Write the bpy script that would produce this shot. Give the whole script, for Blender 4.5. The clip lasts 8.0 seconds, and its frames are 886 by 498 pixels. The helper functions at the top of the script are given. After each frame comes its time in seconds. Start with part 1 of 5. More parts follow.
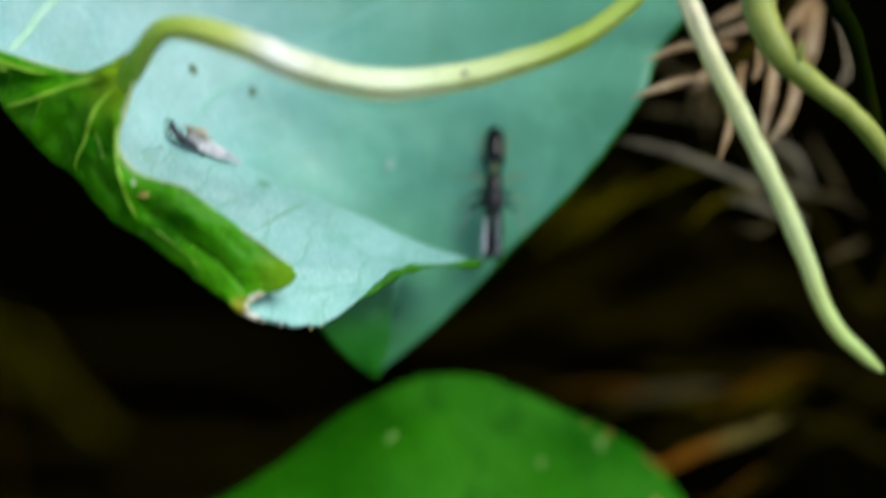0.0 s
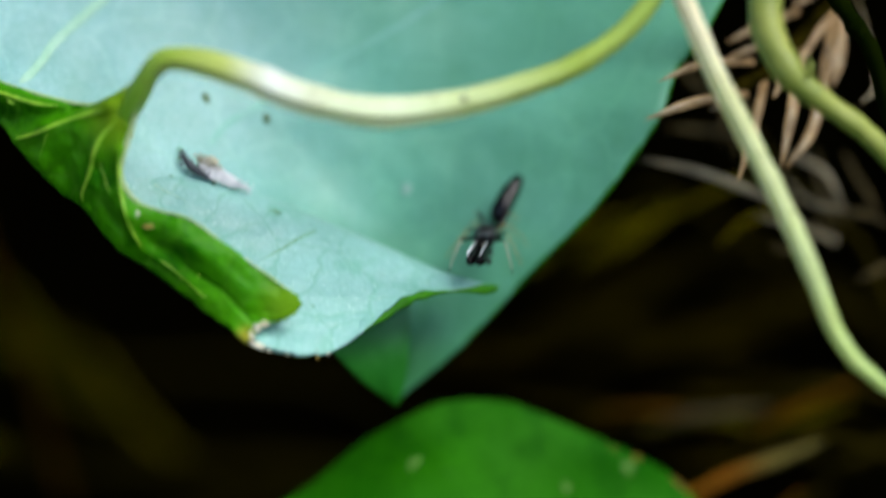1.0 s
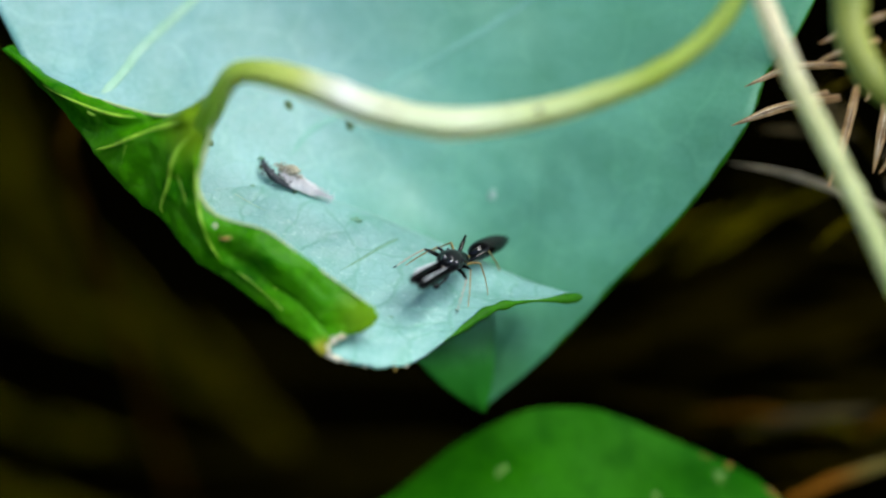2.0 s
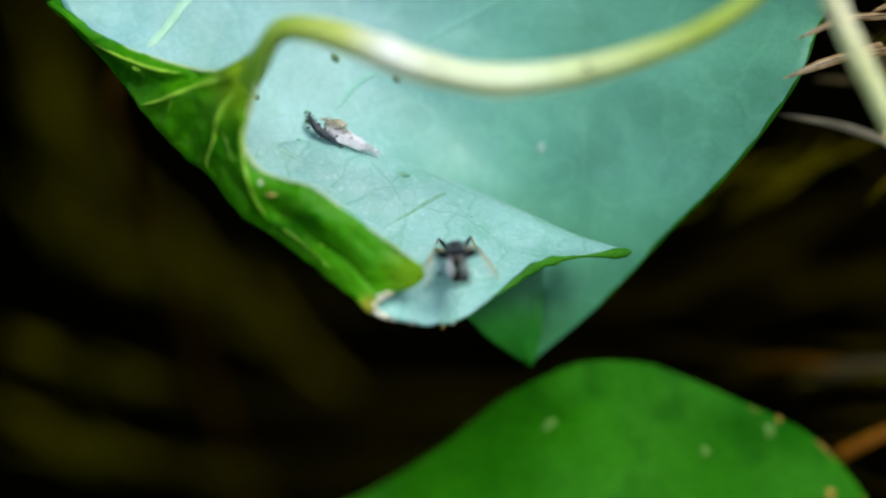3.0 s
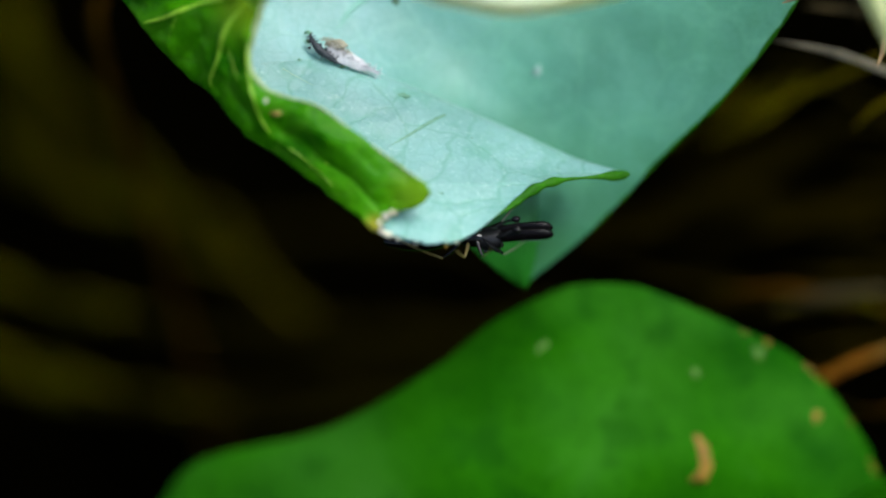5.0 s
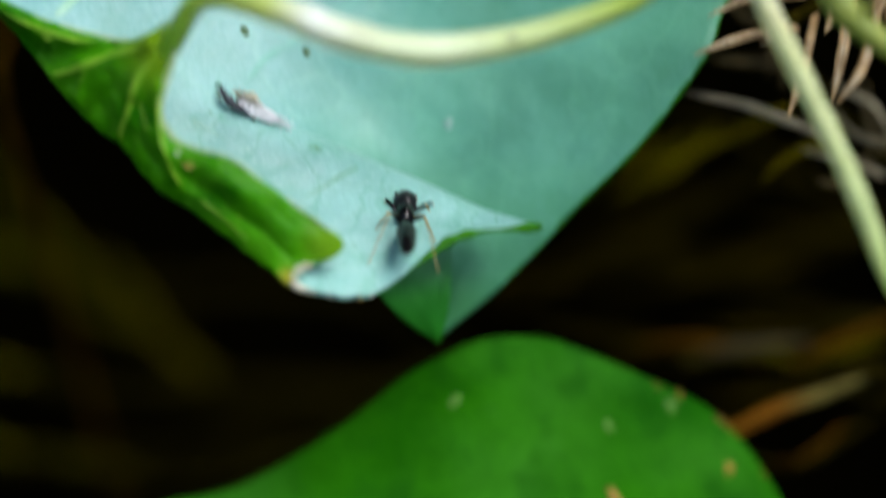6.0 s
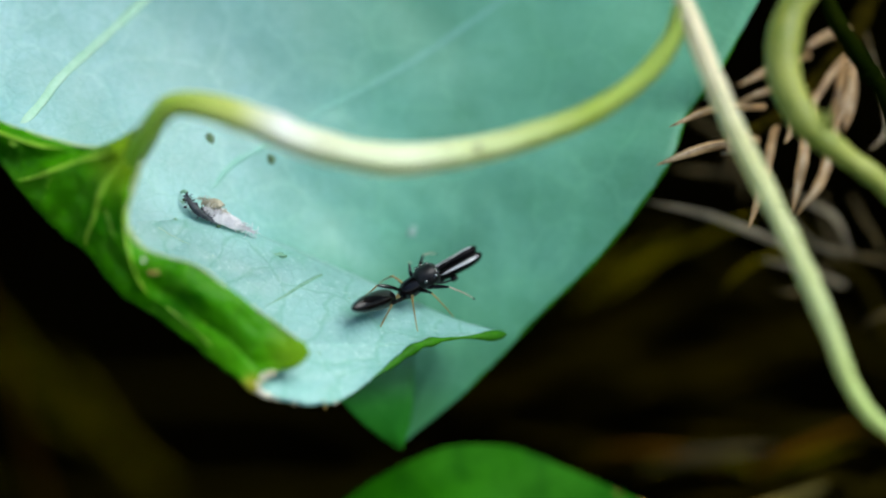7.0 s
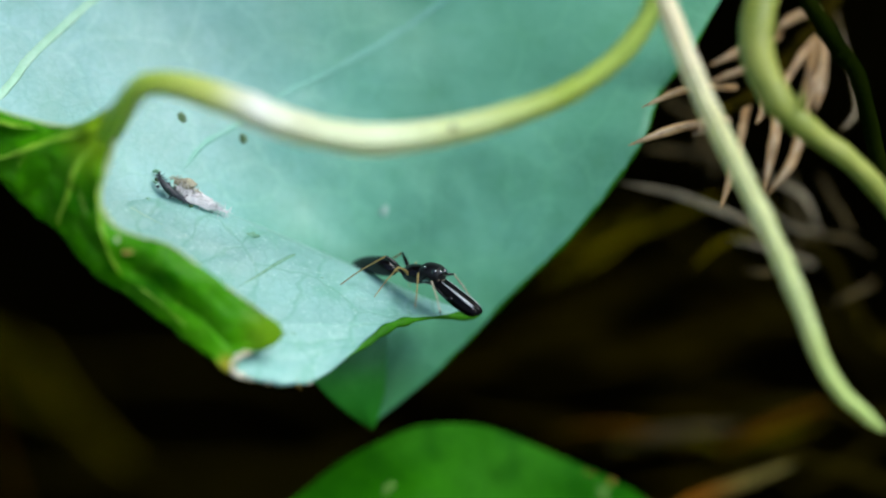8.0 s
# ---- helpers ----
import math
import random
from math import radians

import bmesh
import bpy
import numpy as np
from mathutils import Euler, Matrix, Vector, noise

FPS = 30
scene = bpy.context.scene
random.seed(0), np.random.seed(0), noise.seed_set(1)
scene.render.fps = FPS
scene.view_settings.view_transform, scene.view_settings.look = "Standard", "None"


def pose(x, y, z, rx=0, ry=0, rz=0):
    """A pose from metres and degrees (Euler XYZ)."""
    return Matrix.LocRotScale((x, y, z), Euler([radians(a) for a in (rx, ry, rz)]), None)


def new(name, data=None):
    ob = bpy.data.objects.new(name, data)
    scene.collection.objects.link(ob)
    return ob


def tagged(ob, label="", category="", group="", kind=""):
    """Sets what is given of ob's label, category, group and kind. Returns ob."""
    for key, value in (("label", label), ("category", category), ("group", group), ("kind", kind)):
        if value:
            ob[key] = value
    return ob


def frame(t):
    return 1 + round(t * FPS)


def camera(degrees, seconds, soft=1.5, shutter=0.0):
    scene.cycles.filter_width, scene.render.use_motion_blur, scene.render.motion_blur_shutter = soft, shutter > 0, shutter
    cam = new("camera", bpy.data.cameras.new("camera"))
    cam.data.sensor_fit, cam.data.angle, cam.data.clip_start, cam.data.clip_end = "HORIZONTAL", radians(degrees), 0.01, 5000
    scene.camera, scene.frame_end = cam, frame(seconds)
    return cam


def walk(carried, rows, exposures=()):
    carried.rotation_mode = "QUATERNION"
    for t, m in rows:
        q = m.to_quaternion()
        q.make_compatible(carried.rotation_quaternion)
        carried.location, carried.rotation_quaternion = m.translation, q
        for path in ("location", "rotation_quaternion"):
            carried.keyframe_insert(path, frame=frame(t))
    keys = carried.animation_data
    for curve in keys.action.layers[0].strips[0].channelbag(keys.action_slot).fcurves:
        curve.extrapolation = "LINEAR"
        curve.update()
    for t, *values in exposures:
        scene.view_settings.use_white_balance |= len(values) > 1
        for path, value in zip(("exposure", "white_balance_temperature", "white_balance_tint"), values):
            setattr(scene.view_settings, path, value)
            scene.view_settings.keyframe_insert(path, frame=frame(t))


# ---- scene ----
# A macro view: a folded vine leaf about 60 mm wide hangs 8 cm over dark ground; an ant-like
# jumping spider walks on it. The leaf's own space: x right, y up, w to the viewer, millimetres.
TILT = radians(30)
LEAF_AT = Vector((0, 0, 0.085))
LEAF = Matrix.Translation(LEAF_AT) @ Matrix((
    (1, 0, 0, 0),
    (0, math.sin(TILT), -math.cos(TILT), 0),
    (0, math.cos(TILT), math.sin(TILT), 0),
    (0, 0, 0, 1)))
MM = 0.001
SPIDER_UNIT = 0.00107

cam = camera(24, 8.0, soft=1.9, shutter=0.4)
cam.data.dof.use_dof = True
cam.data.dof.focus_distance = 0.1412
cam.data.dof.aperture_fstop = 7.0
walk(cam, [
    (0.0, pose(-0.00431, -0.12789, 0.15203, 60.942, -0.952, -1.226)),
    (0.1, pose(-0.00332, -0.12739, 0.15241, 61.703, -0.718, -1.083)),
    (0.2, pose(-0.00234, -0.12688, 0.15279, 61.837, -0.416, -0.801)),
    (0.3, pose(-0.00135, -0.12637, 0.15317, 60.996, -0.030, -0.358)),
    (0.4, pose(-0.00036, -0.12587, 0.15355, 60.250, 0.410, 0.162)),
    (0.5, pose(0.00063, -0.12536, 0.15393, 59.953, 0.836, 0.649)),
    (0.6, pose(0.00156, -0.12546, 0.15371, 60.098, 0.843, 0.633)),
    (0.7, pose(0.00249, -0.12557, 0.15349, 60.396, 0.900, 0.707)),
    (0.8, pose(0.00342, -0.12567, 0.15328, 60.688, 1.178, 1.170)),
    (0.9, pose(0.00435, -0.12577, 0.15306, 60.611, 1.483, 1.671)),
    (1.0, pose(0.00528, -0.12587, 0.15284, 60.987, 1.707, 2.050)),
    (1.1, pose(0.00587, -0.12551, 0.15307, 61.711, 1.813, 2.271)),
    (1.2, pose(0.00645, -0.12514, 0.15330, 61.435, 1.989, 2.564)),
    (2.3, pose(0.01290, -0.12111, 0.15580, 59.511, 4.657, 6.975)),
    (2.4, pose(0.01349, -0.12074, 0.15603, 59.265, 4.803, 7.184)),
    (2.5, pose(0.01408, -0.12038, 0.15626, 58.775, 5.099, 7.605)),
    (2.6, pose(0.01356, -0.12028, 0.15637, 58.203, 5.423, 8.099)),
    (2.7, pose(0.01305, -0.12019, 0.15648, 57.992, 5.720, 8.601)),
    (2.8, pose(0.01254, -0.12009, 0.15659, 57.861, 5.549, 8.339)),
    (2.9, pose(0.01202, -0.11999, 0.15670, 57.634, 5.040, 7.504)),
    (3.0, pose(0.01151, -0.11990, 0.15681, 57.694, 4.893, 7.314)),
    (3.1, pose(0.01092, -0.12034, 0.15653, 57.699, 4.935, 7.480)),
    (3.2, pose(0.01033, -0.12078, 0.15624, 57.409, 4.907, 7.486)),
    (3.3, pose(0.00974, -0.12122, 0.15595, 57.588, 4.664, 7.209)),
    (3.4, pose(0.00915, -0.12166, 0.15566, 58.001, 4.415, 6.953)),
    (3.5, pose(0.00856, -0.12210, 0.15537, 57.939, 4.254, 6.774)),
    (3.6, pose(0.00838, -0.12223, 0.15524, 57.712, 4.309, 6.908)),
    (3.7, pose(0.00821, -0.12237, 0.15511, 57.663, 4.434, 7.182)),
    (3.8, pose(0.00803, -0.12250, 0.15498, 57.851, 4.457, 7.320)),
    (3.9, pose(0.00786, -0.12264, 0.15485, 58.203, 4.429, 7.399)),
    (4.0, pose(0.00768, -0.12278, 0.15472, 58.305, 4.515, 7.631)),
    (4.1, pose(0.00735, -0.12276, 0.15501, 58.151, 4.615, 7.837)),
    (4.2, pose(0.00702, -0.12274, 0.15531, 58.332, 4.531, 7.785)),
    (4.3, pose(0.00668, -0.12272, 0.15560, 58.386, 4.432, 7.688)),
    (4.4, pose(0.00635, -0.12270, 0.15590, 57.585, 4.340, 7.478)),
    (4.5, pose(0.00601, -0.12268, 0.15619, 56.938, 4.244, 7.288)),
    (4.6, pose(0.00581, -0.12264, 0.15610, 56.685, 3.993, 6.789)),
    (4.7, pose(0.00561, -0.12260, 0.15600, 56.307, 3.729, 6.260)),
    (5.8, pose(0.00336, -0.12213, 0.15492, 56.486, 1.931, 2.753)),
    (5.9, pose(0.00316, -0.12209, 0.15482, 56.701, 1.706, 2.343)),
    (6.0, pose(0.00296, -0.12204, 0.15472, 57.883, 1.729, 2.381)),
    (6.1, pose(0.00265, -0.12225, 0.15465, 59.259, 1.891, 2.902)),
    (6.2, pose(0.00235, -0.12245, 0.15457, 59.695, 2.054, 3.387)),
    (6.3, pose(0.00205, -0.12266, 0.15450, 60.174, 1.896, 3.323)),
    (6.4, pose(0.00175, -0.12286, 0.15442, 60.733, 1.468, 2.789)),
    (6.5, pose(0.00145, -0.12307, 0.15434, 61.120, 1.160, 2.446)),
    (6.6, pose(0.00149, -0.12293, 0.15452, 60.793, 1.181, 2.373)),
    (6.7, pose(0.00154, -0.12279, 0.15470, 60.401, 0.938, 1.836)),
    (6.8, pose(0.00159, -0.12265, 0.15488, 60.834, 0.619, 1.196)),
    (6.9, pose(0.00163, -0.12251, 0.15506, 60.904, 0.583, 1.041)),
    (7.0, pose(0.00168, -0.12237, 0.15524, 60.704, 0.737, 1.213)),
    (7.1, pose(0.00162, -0.12231, 0.15526, 60.677, 0.688, 1.132)),
    (7.2, pose(0.00155, -0.12224, 0.15529, 60.833, 0.412, 0.657)),
    (7.3, pose(0.00149, -0.12218, 0.15531, 60.777, 0.259, 0.395)),
    (7.4, pose(0.00143, -0.12212, 0.15533, 60.526, 0.428, 0.695)),
    (7.5, pose(0.00137, -0.12205, 0.15535, 60.454, 0.464, 0.765)),
    (7.6, pose(0.00109, -0.12209, 0.15540, 60.462, 0.167, 0.255)),
    (7.7, pose(0.00082, -0.12212, 0.15544, 60.298, -0.002, -0.032)),
    (7.8, pose(0.00055, -0.12216, 0.15548, 60.153, 0.051, 0.070)),
    (7.9, pose(0.00027, -0.12219, 0.15553, 59.961, 0.089, 0.145)),
    (8.0, pose(0.00000, -0.12223, 0.15557, 60.000, -0.000, 0.000)),
])

# ---- light ----
world = bpy.data.worlds.new("sky")
scene.world = world
world.use_nodes = True
wn = world.node_tree.nodes
sky = wn.new("ShaderNodeTexSky")
sky.sky_type = "NISHITA"
sky.sun_disc = False
SUN_EL, SUN_AZ = radians(60), radians(104)
sky.sun_elevation, sky.sun_rotation = SUN_EL, SUN_AZ
sky.air_density, sky.dust_density, sky.ozone_density = 1.0, 1.5, 2.0
world.node_tree.links.new(sky.outputs[0], wn["Background"].inputs[0])
wn["Background"].inputs[1].default_value = 0.10
sun = new("sun", bpy.data.lights.new("sun", "SUN"))
sun.data.energy, sun.data.angle, sun.data.color = 4.9, radians(42), (0.97, 0.985, 0.965)
to_sun = Vector((math.sin(SUN_AZ) * math.cos(SUN_EL), math.cos(SUN_AZ) * math.cos(SUN_EL), math.sin(SUN_EL)))
sun.matrix_world = Matrix.Translation((0, 0, 1)) @ to_sun.to_track_quat("Z", "Y").to_matrix().to_4x4()
scene.view_settings.exposure = 1.12


# ---- materials ----
def material(name, low, high, rough=0.5, scale=600, fine=4000, bump=0.15, through_light=0.0, metal=0.0,
             spec=0.5, speck=None, speck_scale=900, speck_share=0.35, bump_size=0.0002, coat=0.0, glow_through=None, net=None, net_scale=650, wrinkle=0.0, wrinkle_scale=420):
    """Two colours mixed by noise at two scales, fine relief, and on wish light that shines through."""
    m = bpy.data.materials.new(name)
    m.use_nodes = True
    nt = m.node_tree
    n, l = nt.nodes, nt.links
    b = n["Principled BSDF"]
    co = n.new("ShaderNodeTexCoord")
    broad, grain = n.new("ShaderNodeTexNoise"), n.new("ShaderNodeTexNoise")
    broad.inputs["Scale"].default_value, broad.inputs["Detail"].default_value = scale, 4
    grain.inputs["Scale"].default_value, grain.inputs["Detail"].default_value = fine, 3
    for k in (broad, grain):
        l.new(co.outputs["Object"], k.inputs["Vector"])
    mixf = n.new("ShaderNodeMath")
    mixf.operation = "MULTIPLY_ADD"
    mixf.inputs[1].default_value = 0.35
    l.new(grain.outputs[0], mixf.inputs[0])
    l.new(broad.outputs[0], mixf.inputs[2])
    ramp = n.new("ShaderNodeValToRGB")
    ramp.color_ramp.elements[0].position, ramp.color_ramp.elements[1].position = 0.45, 0.9
    ramp.color_ramp.elements[0].color, ramp.color_ramp.elements[1].color = (*low, 1), (*high, 1)
    l.new(mixf.outputs[0], ramp.inputs[0])
    colour = ramp.outputs[0]
    if speck:
        v = n.new("ShaderNodeTexNoise")
        v.inputs["Scale"].default_value, v.inputs["Detail"].default_value = speck_scale, 5
        l.new(co.outputs["Object"], v.inputs["Vector"])
        r2 = n.new("ShaderNodeValToRGB")
        r2.color_ramp.elements[0].position, r2.color_ramp.elements[1].position = 0.60, 0.70
        r2.color_ramp.elements[0].color = (0, 0, 0, 1)
        r2.color_ramp.elements[1].color = (speck_share,) * 3 + (1,)
        l.new(v.outputs[0], r2.inputs[0])
        mx = n.new("ShaderNodeMix")
        mx.data_type = "RGBA"
        l.new(r2.outputs[0], mx.inputs["Factor"])
        l.new(colour, mx.inputs[6])
        mx.inputs[7].default_value = (*speck, 1)
        colour = mx.outputs[2]
    if net:
        warp = n.new("ShaderNodeMixRGB")
        warp.inputs[0].default_value = 0.0006
        l.new(co.outputs["Object"], warp.inputs[1])
        l.new(grain.outputs["Color"], warp.inputs[2])
        cells = n.new("ShaderNodeTexVoronoi")
        cells.feature = "DISTANCE_TO_EDGE"
        cells.inputs["Scale"].default_value = net_scale
        l.new(warp.outputs[0], cells.inputs["Vector"])
        r3 = n.new("ShaderNodeValToRGB")
        r3.color_ramp.elements[0].position, r3.color_ramp.elements[1].position = 0.0, 0.09
        r3.color_ramp.elements[0].color, r3.color_ramp.elements[1].color = (0.17, 0.17, 0.17, 1), (0, 0, 0, 1)
        l.new(cells.outputs["Distance"], r3.inputs[0])
        mn = n.new("ShaderNodeMix")
        mn.data_type = "RGBA"
        l.new(r3.outputs[0], mn.inputs["Factor"])
        l.new(colour, mn.inputs[6])
        mn.inputs[7].default_value = (*net, 1)
        colour = mn.outputs[2]
    l.new(colour, b.inputs["Base Color"])
    b.inputs["Roughness"].default_value, b.inputs["Metallic"].default_value = rough, metal
    b.inputs["Specular IOR Level"].default_value = spec
    b.inputs["Coat Weight"].default_value = coat
    bp = n.new("ShaderNodeBump")
    bp.inputs["Strength"].default_value, bp.inputs["Distance"].default_value = bump, bump_size
    l.new(mixf.outputs[0], bp.inputs["Height"])
    l.new(bp.outputs[0], b.inputs["Normal"])
    if wrinkle:
        wr, b2 = n.new("ShaderNodeTexNoise"), n.new("ShaderNodeBump")
        wr.noise_type = "RIDGED_MULTIFRACTAL"
        wr.inputs["Scale"].default_value, wr.inputs["Detail"].default_value = wrinkle_scale, 4
        l.new(co.outputs["Object"], wr.inputs["Vector"])
        b2.inputs["Strength"].default_value, b2.inputs["Distance"].default_value = wrinkle, 0.00012
        l.new(wr.outputs[0], b2.inputs["Height"])
        l.new(b2.outputs[0], bp.inputs["Normal"])
    if through_light:
        tr, ms = n.new("ShaderNodeBsdfTranslucent"), n.new("ShaderNodeMixShader")
        if glow_through:
            tr.inputs["Color"].default_value = (*glow_through, 1)
        else:
            l.new(colour, tr.inputs["Color"])
        ms.inputs[0].default_value = through_light
        l.new(b.outputs[0], ms.inputs[1])
        l.new(tr.outputs[0], ms.inputs[2])
        l.new(ms.outputs[0], n["Material Output"].inputs["Surface"])
    return m


UNDER = material("leaf_underside", (0.130, 0.40, 0.305), (0.215, 0.55, 0.48), 0.46, 140, 2600, 0.35, 0.16, wrinkle=0.18,
                 speck=(0.10, 0.34, 0.20), speck_scale=500, speck_share=0.22, glow_through=(0.12, 0.50, 0.16), net=(0.27, 0.60, 0.48), net_scale=800, spec=0.7)
FLAP_SKIN = material("leaf_underside_wrinkled", (0.205, 0.440, 0.388), (0.315, 0.595, 0.563), 0.40, 140, 2600, 0.5, 0.14, wrinkle=0.5, wrinkle_scale=1100,
                     speck=(0.12, 0.38, 0.22), speck_scale=600, speck_share=0.25, glow_through=(0.12, 0.50, 0.16), net=(0.33, 0.62, 0.53), net_scale=800, spec=0.5)
UPPER = material("leaf_upper_side", (0.008, 0.125, 0.0003), (0.088, 0.415, 0.0018), 0.40, 210, 2500, 0.2, 0.24, spec=0.09,
                 speck=(0.07, 0.26, 0.012), speck_scale=500, net=(0.08, 0.28, 0.015), net_scale=420, wrinkle=0.25, wrinkle_scale=250)
EDGE_GREEN = material("leaf_edge_dark_green", (0.012, 0.10, 0.002), (0.045, 0.21, 0.006), 0.5, 300, 2500, 0.2, 0.1, spec=0.1)
TIP_GREEN = material("leaf_tip_green", (0.035, 0.29, 0.035), (0.075, 0.40, 0.07), 0.5, 250, 2500, 0.2, 0.3, speck=(0.10, 0.34, 0.10), speck_scale=500)
LOWLEAF = material("low_leaf_upper_side", (0.003, 0.070, 0.0003), (0.026, 0.180, 0.002), 0.55, 70, 1500, 0.3, 0.12,
                   speck=(0.055, 0.24, 0.022), speck_scale=75, speck_share=0.5, spec=0.02, wrinkle=0.3, wrinkle_scale=130)
VEIN_PALE = material("vein_pale_green", (0.165, 0.465, 0.35), (0.225, 0.54, 0.43), 0.5, 900, 5000, 0.1)
VEIN_GREEN = material("vein_yellow_green", (0.23, 0.50, 0.018), (0.38, 0.65, 0.045), 0.45, 900, 5000, 0.1)
MARGIN = material("leaf_margin_pale", (0.30, 0.45, 0.12), (0.48, 0.60, 0.28), 0.5, 900, 5000, 0.1)
DRY = material("dry_leaf_edge", (0.48, 0.46, 0.30), (0.74, 0.71, 0.55), 0.6, 1500, 6000, 0.3, speck=(0.42, 0.34, 0.12))
STALK = material("stalk_yellow_green", (0.74, 0.76, 0.35), (0.95, 0.94, 0.68), 0.34, 90, 3000, 0.15, 0.34,
                 speck=(0.52, 0.50, 0.20), speck_scale=500, speck_share=0.4)
PETIOLE_SKIN = STALK.copy()
PETIOLE_SKIN.name = "petiole_skin"


def along(mat, axis, stops):
    """Tints a material's base colour by stops of (millimetres along an axis of the object, colour)."""
    n, l = mat.node_tree.nodes, mat.node_tree.links
    b = n["Principled BSDF"]
    co, sep, rng, ramp, mx = (n.new("ShaderNodeTexCoord"), n.new("ShaderNodeSeparateXYZ"), n.new("ShaderNodeMapRange"), n.new("ShaderNodeValToRGB"), n.new("ShaderNodeMix"))
    l.new(co.outputs["Object"], sep.inputs[0])
    l.new(sep.outputs[axis], rng.inputs["Value"])
    first, last = stops[0][0], stops[-1][0]
    rng.inputs["From Min"].default_value, rng.inputs["From Max"].default_value = first * MM, last * MM
    l.new(rng.outputs[0], ramp.inputs[0])
    e = ramp.color_ramp.elements
    while len(e) < len(stops):
        e.new(0.5)
    for k, (at, colour) in enumerate(stops):
        e[k].position, e[k].color = (at - first) / (last - first), (*colour, 1)
    mx.data_type, mx.blend_type = "RGBA", "MULTIPLY"
    mx.inputs["Factor"].default_value = 1
    l.new(b.inputs["Base Color"].links[0].from_socket, mx.inputs[6])
    l.new(ramp.outputs[0], mx.inputs[7])
    l.new(mx.outputs[2], b.inputs["Base Color"])


def near(mat, place, radius, colour):
    """Blends a material's base colour to another round one place of the object (millimetres)."""
    n, l = mat.node_tree.nodes, mat.node_tree.links
    b = n["Principled BSDF"]
    co, dist, rng, mx = n.new("ShaderNodeTexCoord"), n.new("ShaderNodeVectorMath"), n.new("ShaderNodeMapRange"), n.new("ShaderNodeMix")
    dist.operation = "DISTANCE"
    dist.inputs[1].default_value = Vector(place) * MM
    l.new(co.outputs["Object"], dist.inputs[0])
    l.new(dist.outputs["Value"], rng.inputs["Value"])
    rng.interpolation_type = "SMOOTHSTEP"
    rng.inputs["From Min"].default_value, rng.inputs["From Max"].default_value = 0.15 * radius * MM, radius * MM
    rng.inputs["To Min"].default_value, rng.inputs["To Max"].default_value = 1, 0
    mx.data_type = "RGBA"
    l.new(rng.outputs[0], mx.inputs["Factor"])
    l.new(b.inputs["Base Color"].links[0].from_socket, mx.inputs[6])
    mx.inputs[7].default_value = (*colour, 1)
    l.new(mx.outputs[2], b.inputs["Base Color"])


def fine_veins(mat, scale, colour, share, width, sink):
    """A net of thin veins in another tint, sunk or raised a little, wandering like those of a leaf."""
    n, l = mat.node_tree.nodes, mat.node_tree.links
    b = n["Principled BSDF"]
    co, wob, warp, cells, ramp, mx, bump = (n.new("ShaderNodeTexCoord"), n.new("ShaderNodeTexNoise"), n.new("ShaderNodeMixRGB"), n.new("ShaderNodeTexVoronoi"),
                                            n.new("ShaderNodeValToRGB"), n.new("ShaderNodeMix"), n.new("ShaderNodeBump"))
    l.new(co.outputs["Object"], wob.inputs["Vector"])
    wob.inputs["Scale"].default_value, wob.inputs["Detail"].default_value = scale * 1.3, 3
    warp.inputs[0].default_value = 0.6 / scale
    l.new(co.outputs["Object"], warp.inputs[1])
    l.new(wob.outputs["Color"], warp.inputs[2])
    cells.feature = "DISTANCE_TO_EDGE"
    cells.inputs["Scale"].default_value = scale
    l.new(warp.outputs[0], cells.inputs["Vector"])
    e = ramp.color_ramp.elements
    e[0].position, e[1].position = 0.25 * width, width
    e[0].color, e[1].color = (share, share, share, 1), (0, 0, 0, 1)
    l.new(cells.outputs["Distance"], ramp.inputs[0])
    mx.data_type = "RGBA"
    l.new(ramp.outputs[0], mx.inputs["Factor"])
    l.new(b.inputs["Base Color"].links[0].from_socket, mx.inputs[6])
    mx.inputs[7].default_value = (*colour, 1)
    l.new(mx.outputs[2], b.inputs["Base Color"])
    bump.inputs["Strength"].default_value, bump.inputs["Distance"].default_value = abs(sink), 0.00015 if sink < 0 else -0.00015
    l.new(ramp.outputs[0], bump.inputs["Height"])
    l.new(b.inputs["Normal"].links[0].from_socket, bump.inputs["Normal"])
    l.new(bump.outputs[0], b.inputs["Normal"])


def specks(mat, scale, low, high, colour, share):
    """Small scattered specks of another colour."""
    n, l = mat.node_tree.nodes, mat.node_tree.links
    b = n["Principled BSDF"]
    co, dots, ramp, mx = n.new("ShaderNodeTexCoord"), n.new("ShaderNodeTexNoise"), n.new("ShaderNodeValToRGB"), n.new("ShaderNodeMix")
    l.new(co.outputs["Object"], dots.inputs["Vector"])
    dots.inputs["Scale"].default_value, dots.inputs["Detail"].default_value = scale, 2
    e = ramp.color_ramp.elements
    e[0].position, e[1].position = low, high
    e[0].color, e[1].color = (0, 0, 0, 1), (share, share, share, 1)
    l.new(dots.outputs[0], ramp.inputs[0])
    mx.data_type = "RGBA"
    l.new(ramp.outputs[0], mx.inputs["Factor"])
    l.new(b.inputs["Base Color"].links[0].from_socket, mx.inputs[6])
    mx.inputs[7].default_value = (*colour, 1)
    l.new(mx.outputs[2], b.inputs["Base Color"])


